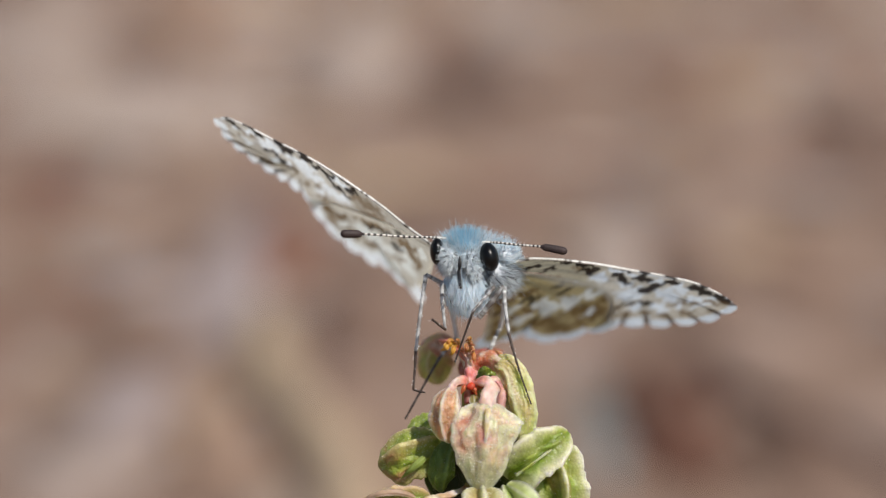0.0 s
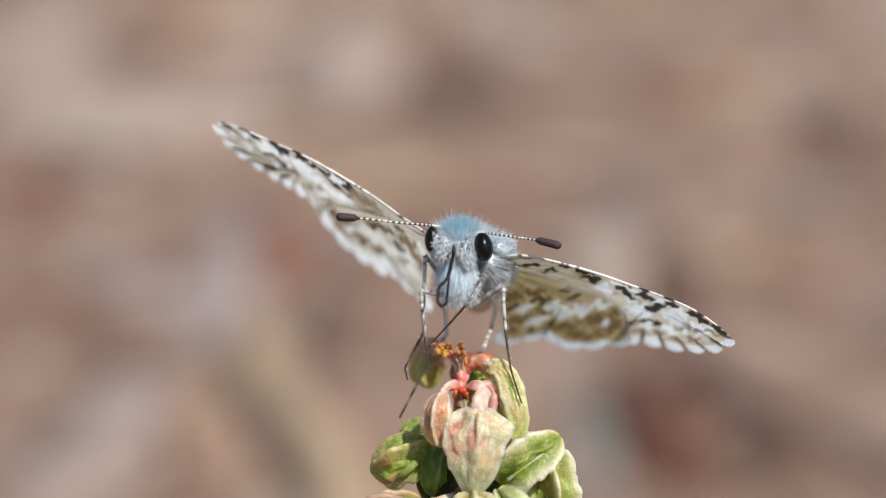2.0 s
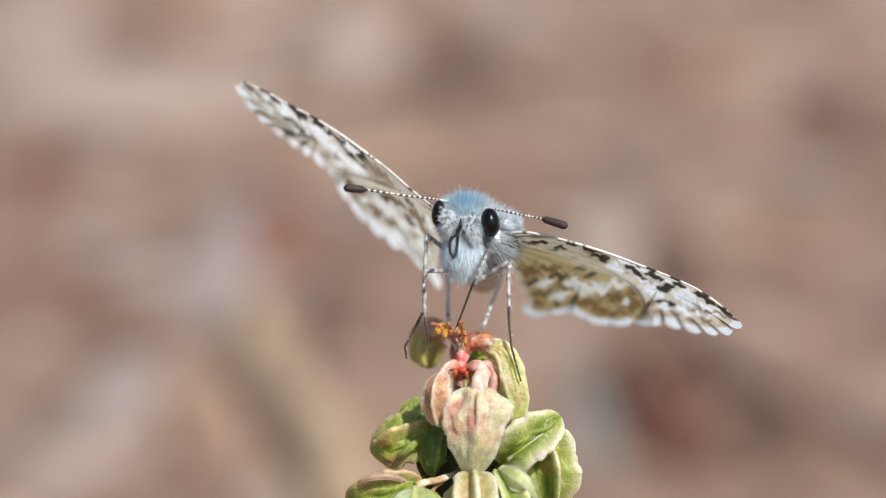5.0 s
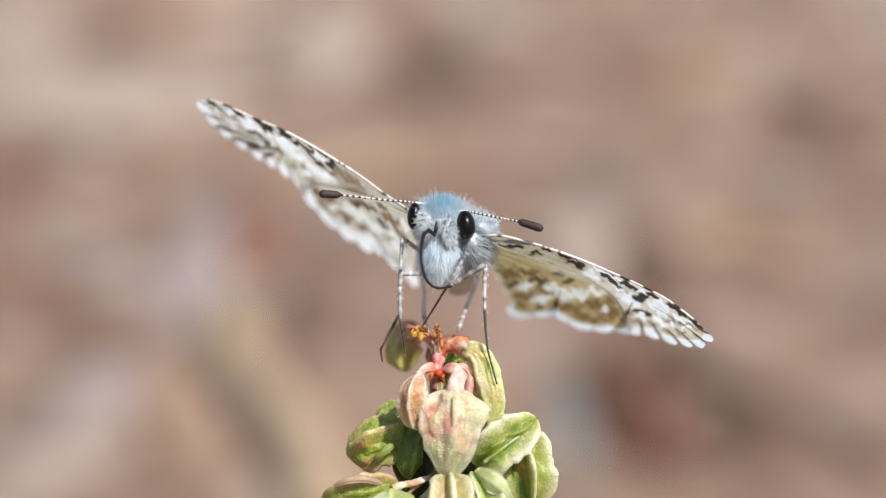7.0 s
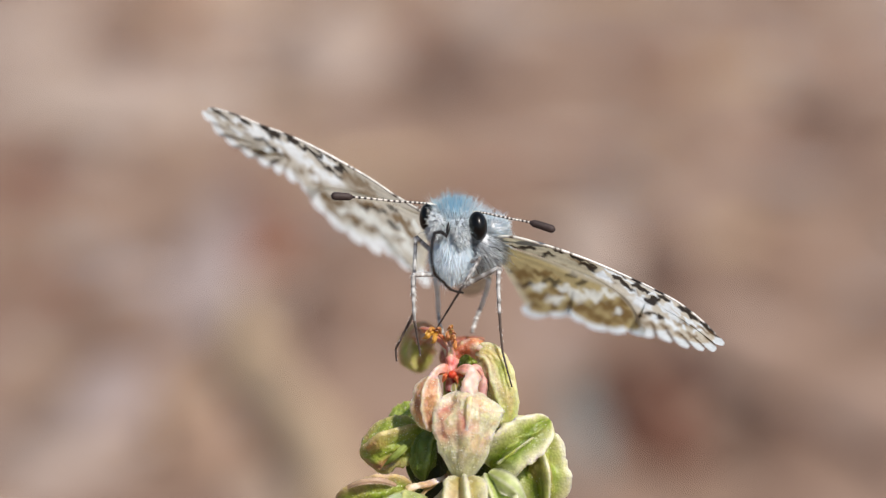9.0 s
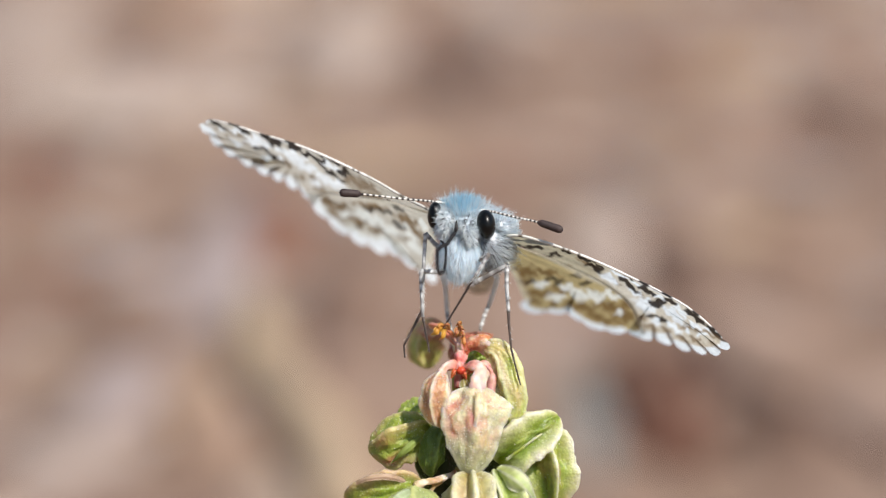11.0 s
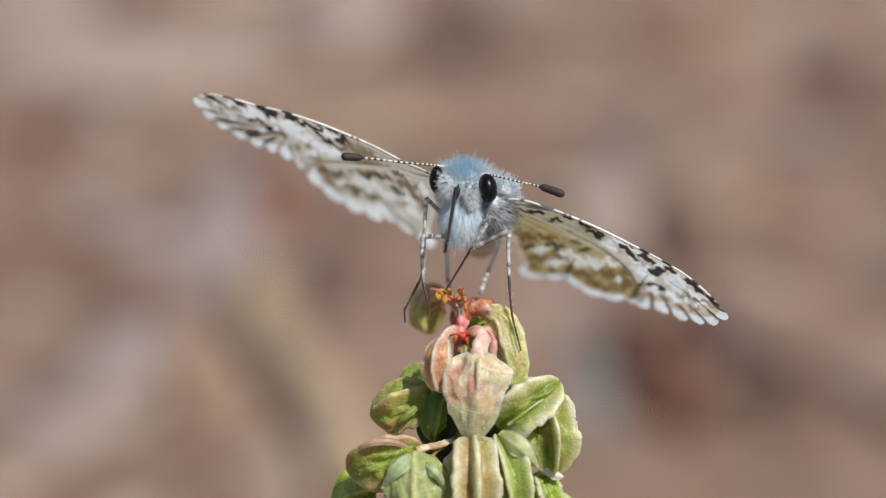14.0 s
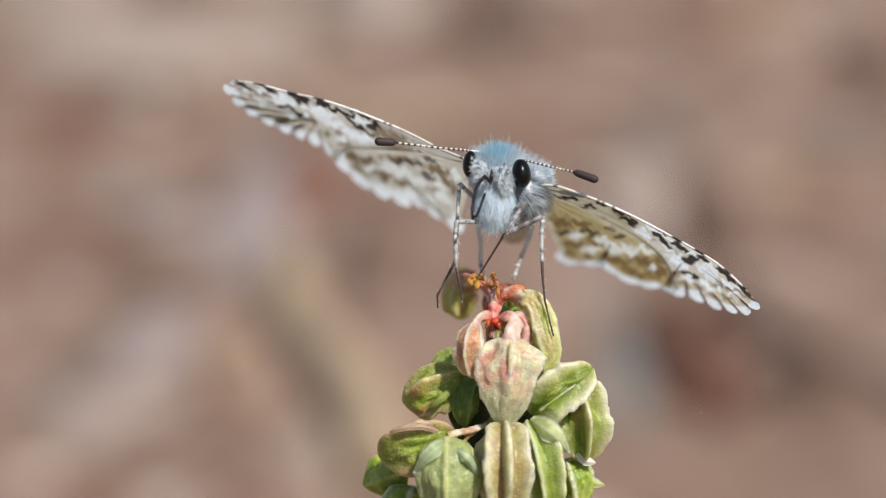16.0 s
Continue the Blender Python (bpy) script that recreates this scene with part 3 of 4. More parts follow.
    verts, faces = ball(at(805, 638, -20), (8.5 * U, 8 * U, 7 * U), None, 14, 18, 0.25, 4.0)
    mesh_object("ovary", [FRAME @ v - FOOT for v in verts], faces, FLOWER, plant, [blend(lin(222, 62, 46), lin(226, 96, 60), 0.5 + noise.noise(v * 1500)) for v in verts], True, "glossy red swelling")
    random.seed(5)
    for x, y, tx, ty, c, wide in ((778, 566, 750, 570, AMBER, 6.5), (776, 562, 756, 560, lin(198, 120, 50), 4), (780, 566, 764, 578, AMBER, 4.5), (784, 568, 770, 556, RUST, 3.5),
                                  (800, 566, 790, 572, RUST, 4.5), (801, 562, 794, 554, lin(190, 104, 56), 4), (804, 568, 812, 562, RUST, 3.5), (804, 580, 812, 590, lin(190, 104, 56), 4), (794, 578, 806, 574, RUST, 4)):
        bend = random.uniform(-5, 5)
        bract([(x, y, 0), ((x + tx) / 2 + bend, (y + ty) / 2 - 4, -12), ((x + 3 * tx) / 4 + bend, ty + 1, -16), (tx, ty + 5, -5)], wide, (c, c, lin(226, 170, 84)), 0.6, "withered petal shred", None, "petal", FLOWER)


build_plant()

# ---- the butterfly ----
SEAT = at(800, 400, 40)             # the middle of its thorax
fly = empty("butterfly", FRAME @ Matrix.Translation(SEAT), "black and white chequered butterfly, blue downy head, on a seed head", "butterfly")

BLUE, WHITE, SNOW, ICE, SMOKE, INK = lin(200, 235, 249), lin(242, 248, 252), lin(243, 250, 255), lin(228, 243, 254), lin(164, 170, 178), lin(40, 36, 36)


def on_fly(x, y, depth=0.0):
    return at(x, y, depth) - SEAT


EYES = ((on_fly(848, 377, 4), 15, 26), (on_fly(754, 361, 14), 11, 21))


def downy(name, parent, center, radii, skin, count, length, thick, lie, colors, keep=None, label="", wild=0.16):
    """A body part: a skin and its coat of hair. lie(n): the way hair lies at the normal n; colors(n): its colour."""
    c = on_fly(*center)
    rad = [r * U for r in radii]
    verts, faces = ball(c, rad, None, 20, 28, 0.06, center[0] * 0.1)
    body = mesh_object(name, verts, faces, SKIN, parent, [skin] * len(verts), True, label)
    spots = []
    while len(spots) < count:
        n = Vector((random.gauss(0, 1), random.gauss(0, 1), random.gauss(0, 1))).normalized()
        if keep and not keep(n):
            continue
        p = c + Vector((n.x * rad[0], n.y * rad[1], n.z * rad[2]))
        if any(abs(p.x - e.x) < w * U and abs(p.z - e.z) < h * U and p.y < e.y + 26 * U for e, w, h in EYES):
            continue
        w = (n * 0.6 + lie(n) + Vector([random.gauss(0, wild) for _ in range(3)]))
        spots.append((p, w, length * U * random.uniform(0.35, 1.2) * (1.5 if random.random() < 0.07 else 1), thick * U * random.uniform(0.7, 1.2), colors(n)))
    v, f, t = hairs(spots)
    tagged(mesh_object("coat", v, f, HAIR, body, t, False), kind="stuff")
    return body


def choose(*pairs):
    r = random.random() * sum(w for w, _ in pairs)
    for w, c in pairs:
        r -= w
        if r <= 0:
            k = random.uniform(0.86, 1.08)
            return tuple(min(0.96, x * k) for x in c)
    return pairs[-1][1]


def build_body():
    random.seed(11)
    front = lambda n: n.y < 0.55
    downy("head", fly, (806, 370, 30), (42, 40, 31), lin(222, 240, 250), 5200, 23, 0.34,
          lambda n: Vector((n.x * 0.35, -0.1, 0.7)) if n.z > 0.1 else Vector((0, -0.3, -0.5)),
          lambda n: choose((6 * max(0, n.z - 0.15) * max(0.1, 1 - abs(n.x + 0.1) * 1.3), BLUE), (1.2, SNOW), (0.14, SMOKE)), front, "downy blue-white head")
    for x, y, lean in ((777, 376, -0.35), (817, 390, 0.15)):
        downy("palp", fly, (x, y, 0), (13, 24, 23 if x < 800 else 30), lin(228, 233, 240), 1700, 13, 0.6,
              lambda n: Vector((lean, -0.1, -0.6)), lambda n: choose((3.6, SNOW), (1.2, WHITE), (0.3, SMOKE), (0.24, INK)), front, "white bristly palp", 0.42)
    downy("throat", fly, (802, 426, 26), (36, 42, 46), lin(240, 248, 254), 2600, 20, 0.3,
          lambda n: Vector((0, -0.1, -1.3)), lambda n: choose((3.0, ICE), (2.2, SNOW), (1.2, lin(224, 238, 250)), (0.04, SMOKE)), front, "pale blue-white downy throat")
    downy("thorax", fly, (842, 404, 95), (56, 80, 50), lin(206, 210, 216), 4200, 22, 0.45,
          lambda n: Vector((0.5, -0.3, -0.6)) if n.z < 0.4 else Vector((0.4, -0.2, 0.4)),
          lambda n: choose((2.6, WHITE), (0.7, SMOKE), (0.55, INK), (1.2, ICE)) if n.z < 0.5 else choose((3, SNOW), (1, ICE)), None, "downy grey and white thorax")
    downy("collar", fly, (877, 382, 62), (23, 50, 18), lin(246, 247, 249), 2600, 10, 0.34,
          lambda n: Vector((0.5, 0.1, 0.2)), lambda n: choose((3, SNOW), (1, ICE), (0.3, SMOKE)), None, "white downy collar")
    downy("cheek", fly, (858, 412, 34), (24, 36, 24), lin(206, 210, 216), 900, 20, 0.42,
          lambda n: Vector((0.7, -0.2, -0.5)), lambda n: choose((3.2, SNOW), (1.2, SMOKE), (0.8, INK)), front, "grey cheek streaked with dark hair", 0.1)
    verts, faces = ball(on_fly(838, 452, 260), (38 * U, 190 * U, 38 * U), pose(0, 0, 0, -12).to_3x3(), 20, 24, 0.05, 3.0)
    mesh_object("abdomen", verts, faces, SKIN, fly, [blend(lin(226, 220, 204), lin(170, 164, 150), 0.5 + 0.5 * math.sin(v.y / U / 9)) for v in verts], True, "pale ringed abdomen")
    for x, y, d, w, h, t in ((848, 377, -4, 21, 26, 8), (757, 361, 10, 16, 24, -4)):
        verts, faces = ball(on_fly(x, y, d), (w * U * 0.8, w * U * 1.2, h * U), pose(0, 0, 0, 0, -t).to_3x3(), 24, 32)
        mesh_object("eye", verts, faces, GLOSSY, fly, None, True, "glossy black compound eye")
    # a dark slit between the palps
    verts, faces = tube(spline([on_fly(796, 370, -30), on_fly(795, 384, -34), on_fly(792, 398, -31)], 10), lambda f: 2.4 * U * (0.4 + math.sin(math.pi * f)), 8)
    mesh_object("tongue_base", verts, faces, HORN, fly, None, True, "dark base of the proboscis")


def antenna(points, club_from):
    """An antenna and its root, about which it swings."""
    path = spline([on_fly(*p) for p in points], 90)
    cut = int(90 * club_from)
    rod = path[:cut + 1]
    verts, faces, tint = [], [], []
    verts, faces = tube(rod, lambda f: (1.8 + 0.5 * (math.sin(f * cut * 1.6) > 0.2) + 0.7 * max(0, 1 - 4 * f)) * U, 8)
    for i in range(len(rod)):
        f = i / cut
        dark = math.sin(i * 1.6) > 0.1 and f > 0.2
        tint += [lin(44, 38, 36) if dark else lin(226, 222, 214)] * 8
    rod_ob = mesh_object("antenna", verts, faces, BANDED, fly, tint, True, "thin antenna banded black and white")
    verts, faces = tube(path[cut:], lambda f: (2.2 + 4.9 * min(1, f / 0.16, math.sqrt(max(0, 1 - f) / 0.16)) * (0.88 + 0.24 * f)) * U * (1 if f < 1 else 0.5), 14)
    mesh_object("club", verts, faces, CLUB, rod_ob, None, True, "dark brown antenna club")
    return rod_ob, on_fly(*points[0])


# wing outlines in mm: along the span from the hinge, and back along the chord
FORE_EDGE_R = ((-0.01, -0.18), (1.19, -0.8), (2.69, -0.47), (4.34, -0.09), (6.06, 0.15), (7.82, 0.21), (9.62, -0.12), (11.45, -0.62), (13.32, -0.57), (13.96, -0.13), (13.71, 1.54), (13.04, 3.32), (12.14, 5.0), (11.1, 6.36), (9.96, 7.51), (8.98, 8.62), (8.86, 6.79), (8.06, 4.57), (6.48, 3.4), (4.37, 2.69), (2.0, 1.56), (0.54, 0.47), (-0.01, -0.18))
HIND_EDGE_R = ((0.02, 0.35), (2.02, 1.59), (4.41, 2.6), (6.55, 3.2), (8.13, 4.25), (8.95, 6.04), (9.02, 7.8), (8.09, 8.81), (7.18, 9.9), (6.18, 10.44), (5.36, 10.42), (4.55, 9.38), (3.82, 10.06), (2.96, 10.76), (2.14, 10.92), (1.7, 9.23), (1.06, 6.09), (0.38, 2.77), (0.02, 0.35))
FORE_EDGE_L = ((-0.03, -0.17), (1.81, 0.03), (3.46, -0.32), (5.13, -0.5), (6.84, -0.69), (8.57, -0.72), (10.3, -0.53), (11.91, -0.68), (13.34, -0.53), (13.9, 0.51), (13.65, 1.48), (13.2, 2.29), (12.54, 2.99), (11.52, 3.63), (10.45, 4.12), (9.53, 5.05), (8.95, 6.21), (8.74, 7.17), (7.78, 5.11), (6.33, 3.98), (4.42, 2.81), (2.07, 1.42), (0.62, 0.78), (-0.03, -0.17))
HIND_EDGE_L = ((0.02, 0.16), (2.04, 1.4), (4.33, 2.63), (6.26, 3.69), (7.66, 4.65), (8.38, 5.87), (8.48, 7.11), (8.05, 7.99), (7.19, 8.71), (6.16, 8.96), (5.01, 8.98), (3.89, 8.36), (3.24, 8.82), (2.49, 9.17), (1.72, 9.48), (1.1, 7.28), (0.44, 4.36), (0.1, 1.84), (0.02, 0.16))
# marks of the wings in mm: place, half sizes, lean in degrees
# ground: base colour; the left wings' stronger light is put into theirs
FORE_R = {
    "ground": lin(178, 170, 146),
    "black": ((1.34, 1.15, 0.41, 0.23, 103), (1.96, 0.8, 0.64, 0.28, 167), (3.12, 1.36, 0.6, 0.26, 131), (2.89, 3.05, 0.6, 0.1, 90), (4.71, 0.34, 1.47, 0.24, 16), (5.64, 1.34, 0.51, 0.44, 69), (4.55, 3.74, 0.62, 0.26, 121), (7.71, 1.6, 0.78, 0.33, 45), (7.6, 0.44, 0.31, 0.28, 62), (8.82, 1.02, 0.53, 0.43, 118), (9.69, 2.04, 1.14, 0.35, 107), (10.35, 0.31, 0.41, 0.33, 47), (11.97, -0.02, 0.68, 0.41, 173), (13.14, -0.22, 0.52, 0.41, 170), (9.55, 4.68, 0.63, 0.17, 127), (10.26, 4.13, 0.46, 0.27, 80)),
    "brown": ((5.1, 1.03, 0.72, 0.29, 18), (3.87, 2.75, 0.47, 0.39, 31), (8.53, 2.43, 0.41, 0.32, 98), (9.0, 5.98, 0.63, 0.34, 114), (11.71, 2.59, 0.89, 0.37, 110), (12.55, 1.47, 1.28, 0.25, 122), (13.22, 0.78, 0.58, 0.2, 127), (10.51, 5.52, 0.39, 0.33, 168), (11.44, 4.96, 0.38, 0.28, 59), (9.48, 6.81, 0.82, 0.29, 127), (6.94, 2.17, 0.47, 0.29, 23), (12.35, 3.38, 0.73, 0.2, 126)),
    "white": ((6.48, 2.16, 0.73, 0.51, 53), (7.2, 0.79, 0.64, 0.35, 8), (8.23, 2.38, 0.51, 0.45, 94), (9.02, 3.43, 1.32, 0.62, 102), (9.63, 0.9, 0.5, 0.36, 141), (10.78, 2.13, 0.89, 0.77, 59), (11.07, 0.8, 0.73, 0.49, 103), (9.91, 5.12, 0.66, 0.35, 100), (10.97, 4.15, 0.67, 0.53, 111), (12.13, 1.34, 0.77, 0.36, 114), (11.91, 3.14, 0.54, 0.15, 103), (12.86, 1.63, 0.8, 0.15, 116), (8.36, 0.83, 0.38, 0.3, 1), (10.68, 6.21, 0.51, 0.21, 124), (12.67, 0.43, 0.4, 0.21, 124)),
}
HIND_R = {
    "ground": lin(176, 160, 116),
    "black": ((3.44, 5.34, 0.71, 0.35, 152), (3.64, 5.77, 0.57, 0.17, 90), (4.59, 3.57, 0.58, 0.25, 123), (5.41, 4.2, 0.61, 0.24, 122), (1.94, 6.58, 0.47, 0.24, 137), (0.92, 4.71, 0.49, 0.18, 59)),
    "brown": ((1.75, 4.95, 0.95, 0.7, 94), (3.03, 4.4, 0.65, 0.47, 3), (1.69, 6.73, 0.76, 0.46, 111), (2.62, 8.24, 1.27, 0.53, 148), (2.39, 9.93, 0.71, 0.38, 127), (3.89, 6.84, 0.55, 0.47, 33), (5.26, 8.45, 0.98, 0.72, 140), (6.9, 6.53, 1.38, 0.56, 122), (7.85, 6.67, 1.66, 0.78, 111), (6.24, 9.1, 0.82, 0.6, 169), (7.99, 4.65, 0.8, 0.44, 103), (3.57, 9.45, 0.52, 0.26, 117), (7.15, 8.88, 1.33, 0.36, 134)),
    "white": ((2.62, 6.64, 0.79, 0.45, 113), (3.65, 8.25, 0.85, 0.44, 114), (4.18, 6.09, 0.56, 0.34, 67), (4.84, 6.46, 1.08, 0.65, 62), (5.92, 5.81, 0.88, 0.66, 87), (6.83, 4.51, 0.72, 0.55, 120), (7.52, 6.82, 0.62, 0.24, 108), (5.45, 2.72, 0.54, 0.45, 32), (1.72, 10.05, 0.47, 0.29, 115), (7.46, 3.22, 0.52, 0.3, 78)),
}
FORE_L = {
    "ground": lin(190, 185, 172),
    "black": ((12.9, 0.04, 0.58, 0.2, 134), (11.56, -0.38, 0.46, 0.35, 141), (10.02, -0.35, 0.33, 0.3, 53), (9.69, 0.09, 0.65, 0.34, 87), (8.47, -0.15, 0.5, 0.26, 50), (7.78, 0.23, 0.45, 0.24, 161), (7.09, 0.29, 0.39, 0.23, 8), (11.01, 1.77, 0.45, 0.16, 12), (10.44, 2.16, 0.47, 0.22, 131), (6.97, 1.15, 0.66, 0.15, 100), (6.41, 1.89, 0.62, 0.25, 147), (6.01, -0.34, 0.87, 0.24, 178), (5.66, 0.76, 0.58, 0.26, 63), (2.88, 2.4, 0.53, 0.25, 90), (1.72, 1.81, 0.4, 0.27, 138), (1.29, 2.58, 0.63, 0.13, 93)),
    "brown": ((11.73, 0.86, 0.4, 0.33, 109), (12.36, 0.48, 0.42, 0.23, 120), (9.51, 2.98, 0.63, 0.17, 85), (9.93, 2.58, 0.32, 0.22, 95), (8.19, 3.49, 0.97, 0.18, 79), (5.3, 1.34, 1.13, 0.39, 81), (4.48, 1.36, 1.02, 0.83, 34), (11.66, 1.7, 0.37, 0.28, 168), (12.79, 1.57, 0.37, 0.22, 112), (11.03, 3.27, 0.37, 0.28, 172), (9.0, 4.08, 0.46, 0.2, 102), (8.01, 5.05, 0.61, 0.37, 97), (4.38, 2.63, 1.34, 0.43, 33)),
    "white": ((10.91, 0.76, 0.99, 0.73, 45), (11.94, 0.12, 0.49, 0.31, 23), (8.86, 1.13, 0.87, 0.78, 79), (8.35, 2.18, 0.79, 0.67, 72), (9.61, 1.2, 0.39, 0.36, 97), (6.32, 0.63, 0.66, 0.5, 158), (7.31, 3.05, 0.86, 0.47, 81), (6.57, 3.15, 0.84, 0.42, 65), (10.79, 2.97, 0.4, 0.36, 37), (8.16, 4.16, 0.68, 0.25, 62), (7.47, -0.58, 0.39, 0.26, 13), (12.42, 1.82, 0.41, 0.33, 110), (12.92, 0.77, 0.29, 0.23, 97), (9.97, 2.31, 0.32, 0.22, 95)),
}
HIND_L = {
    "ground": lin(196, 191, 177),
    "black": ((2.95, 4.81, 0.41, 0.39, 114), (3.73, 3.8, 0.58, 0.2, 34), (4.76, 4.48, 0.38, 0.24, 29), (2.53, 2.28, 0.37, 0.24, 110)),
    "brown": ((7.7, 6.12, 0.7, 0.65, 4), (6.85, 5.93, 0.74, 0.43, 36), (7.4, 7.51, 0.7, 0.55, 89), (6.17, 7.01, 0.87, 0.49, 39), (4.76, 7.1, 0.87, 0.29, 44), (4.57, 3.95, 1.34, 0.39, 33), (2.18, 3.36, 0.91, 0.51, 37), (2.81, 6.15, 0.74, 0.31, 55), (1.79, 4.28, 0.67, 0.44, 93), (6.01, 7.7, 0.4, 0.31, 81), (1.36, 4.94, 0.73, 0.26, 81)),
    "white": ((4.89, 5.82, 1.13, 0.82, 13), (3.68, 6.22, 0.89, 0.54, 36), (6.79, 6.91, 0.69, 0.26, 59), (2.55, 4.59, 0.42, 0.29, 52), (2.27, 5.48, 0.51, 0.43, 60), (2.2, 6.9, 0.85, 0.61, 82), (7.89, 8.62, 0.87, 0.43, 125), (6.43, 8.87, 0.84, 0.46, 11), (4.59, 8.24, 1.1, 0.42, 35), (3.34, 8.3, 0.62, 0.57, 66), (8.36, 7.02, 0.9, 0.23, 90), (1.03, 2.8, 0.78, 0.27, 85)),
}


def marks(s, c, rows, soft=0.35):
    out = np.zeros_like(s)
    s, c = (s + 0.07 * np.sin(c * 1.9 + s * 2.3) + 0.05 * np.sin(c * 4.3 - s * 5.1), c + 0.16 * np.sin(s * 5.9 + 1) + 0.12 * np.sin(s * 11.7 + c * 1.2))
    wob = 0.08 * np.sin(s * 9.1 + c * 1.7) + 0.07 * np.sin(c * 4.7 - s * 6.1) + 0.06 * np.sin(s * 23 + c * 5)
    for x, y, a, b, lean in rows:
        q = radians(lean)
        u = (s - x) * math.cos(q) + (c - y) * math.sin(q)
        v = -(s - x) * math.sin(q) + (c - y) * math.cos(q)
        d = np.sqrt((u / a) ** 2 + (v / b) ** 2) + wob * 2
        out = np.maximum(out, np.clip((1 + soft / 2 - d) / soft, 0, 1))
    return out


def wing(name, outline, margin, span, chord, hinge, bow, fore, tufts, size, spots, label):
    """A wing spread over span and chord (unit vectors), its points in the space of its hinge; margin: which part of the outline is fringed, with how many tufts."""
    rays, rings = 320, 84
    broad = size > 1
    edge = spline([(x, y, 0) for x, y in outline], rays)
    g = np.array([(p.x, p.y) for p in edge])
    f = np.linspace(0, 1, rays)
    along = np.concatenate([[0], np.cumsum(np.hypot(np.diff(g[:, 0]), 0.4 * np.diff(g[:, 1])))])
    fringe = (f > margin[0]) & (f < margin[1])
    inside = along[fringe]
    phase = (np.clip((along - inside[0]) / (inside[-1] - inside[0] + 1e-6), 0, 1) ** (0.78 if fore else 1.0) * tufts) % 1
    tuft = np.where(fringe, np.clip(np.sin(np.pi * phase), 0, 1) ** (0.4 if fore else 0.3), 0)
    way = np.gradient(g, axis=0)
    out = np.stack([way[:, 1], -way[:, 0]], axis=1)
    out /= np.linalg.norm(out, axis=1)[:, None]
    out = out + np.array([0.0, 0.6 if fore else 0.0])
    fray = np.array([noise.noise(Vector((i * 0.9, tufts, 0))) for i in range(rays)])
    g = g + out * np.array([0.5, 1.4 if fore else 1.8] if broad else [0.5, 0.75 if fore else 1.0])[None] * (tuft * (1 + 0.18 * fray))[:, None]
    base = np.array([9.3, 2.5] if fore else [4.8, 5.8])
    rho = np.linspace(0, 1, rings) ** 0.8
    P = base + (g - base)[None] * rho[:, None, None]
    s, c = P[..., 0].ravel(), P[..., 1].ravel()
    inset = ((1 - rho)[:, None] * np.hypot((g - base)[:, 0], 0.4 * (g - base)[:, 1])[None]).ravel()
    fr = np.tile(fringe, rings)
    ph = np.tile(phase, rings)
    col = np.tile(np.array(spots["ground"]), (s.size, 1))

    def lay(mask, color):
        nonlocal col
        col = col * (1 - mask[:, None]) + np.array(color)[None] * mask[:, None]
    swell = 1.2 if broad else 1.08
    # white is brighter on the left (broad), its stronger light put into the colour
    brown, tan, black, white = lin(112, 86, 50), lin(160, 138, 100), lin(36, 27, 22), lin(240, 245, 246) if broad else lin(228, 236, 240)
    if fore:
        lay(np.clip((s - 5.6) / 1.6, 0, 1) * 0.75, lin(208, 203, 190) if broad else lin(210, 205, 192))
        lay(np.clip((0.22 - inset) / 0.15, 0, 1) * (np.tile(f, rings) < margin[0]) * 0.8, white)
    band = np.clip(((1.0 if fore else 0.8) - inset) / 0.3, 0, 1) * fr
    lay(band * 0.4, tan)
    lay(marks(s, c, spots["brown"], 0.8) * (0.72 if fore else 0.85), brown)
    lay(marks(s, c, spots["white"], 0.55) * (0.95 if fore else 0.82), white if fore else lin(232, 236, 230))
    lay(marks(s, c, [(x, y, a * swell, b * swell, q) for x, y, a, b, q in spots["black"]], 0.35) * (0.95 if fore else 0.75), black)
    if not fore:
        near = np.clip((0.5 - inset) / 0.5, 0, 1) * (1 - fr) * 0.75
        lay(near * np.clip((s - 4) / 2, 0, 1), lin(230, 225, 210))
        lay(near * np.clip((6 - s) / 2, 0, 1), lin(214, 207, 186))
    # veins as faint lines
    ang = np.arctan2(c - 1.0, s + 0.4)
    lay(np.clip((np.abs(np.sin(ang * 13)) < 0.08).astype(float) * (0.08 + 0.1 * (s > 6.5)) * (inset > 0.9), 0, 1), brown)
    # fringe: round white tufts with dark gaps
    round_ = np.clip(np.sin(np.pi * ph), 0, 1) ** 0.45
    deep = ((0.95 if fore else 0.85) if broad else (0.75 if fore else 0.55)) * (round_ if fore else 0.75 + 0.25 * round_)
    lay(np.clip((deep - inset) / 0.14, 0, 1) * fr, white)
    gap = np.clip((np.abs(ph - 0.5) - (0.36 if fore else 0.43)) / 0.06, 0, 1) * np.clip((0.9 - inset) / 0.2, 0, 1) * fr * (np.tile(f, rings) < margin[1] - 0.035)
    lay(gap * ((0.6 if broad else 0.92) if fore else 0.25), lin(84, 64, 42) if fore and not broad else brown)
    L = 13.9

    def rise(s):
        q = np.clip(s / L, 0, 1)
        return bow * 4 * q * (1 - q) + (0.0 if fore else 0.06) * np.clip(s / 3, 0, 1)
    high = rise(s) + 0.018 * np.sin(ang * 26) * np.clip(s / 3, 0, 1)
    up = span.cross(chord)
    up = up if up.z > 0 else -up
    M = np.array([span, chord, up])
    verts = (np.stack([s, c, high], axis=1) @ M) * 0.001 * size
    ob = mesh_object(name, [tuple(v) for v in verts], grid_faces(rings, rays), WING, fly, col, True, label)
    ob.location = hinge
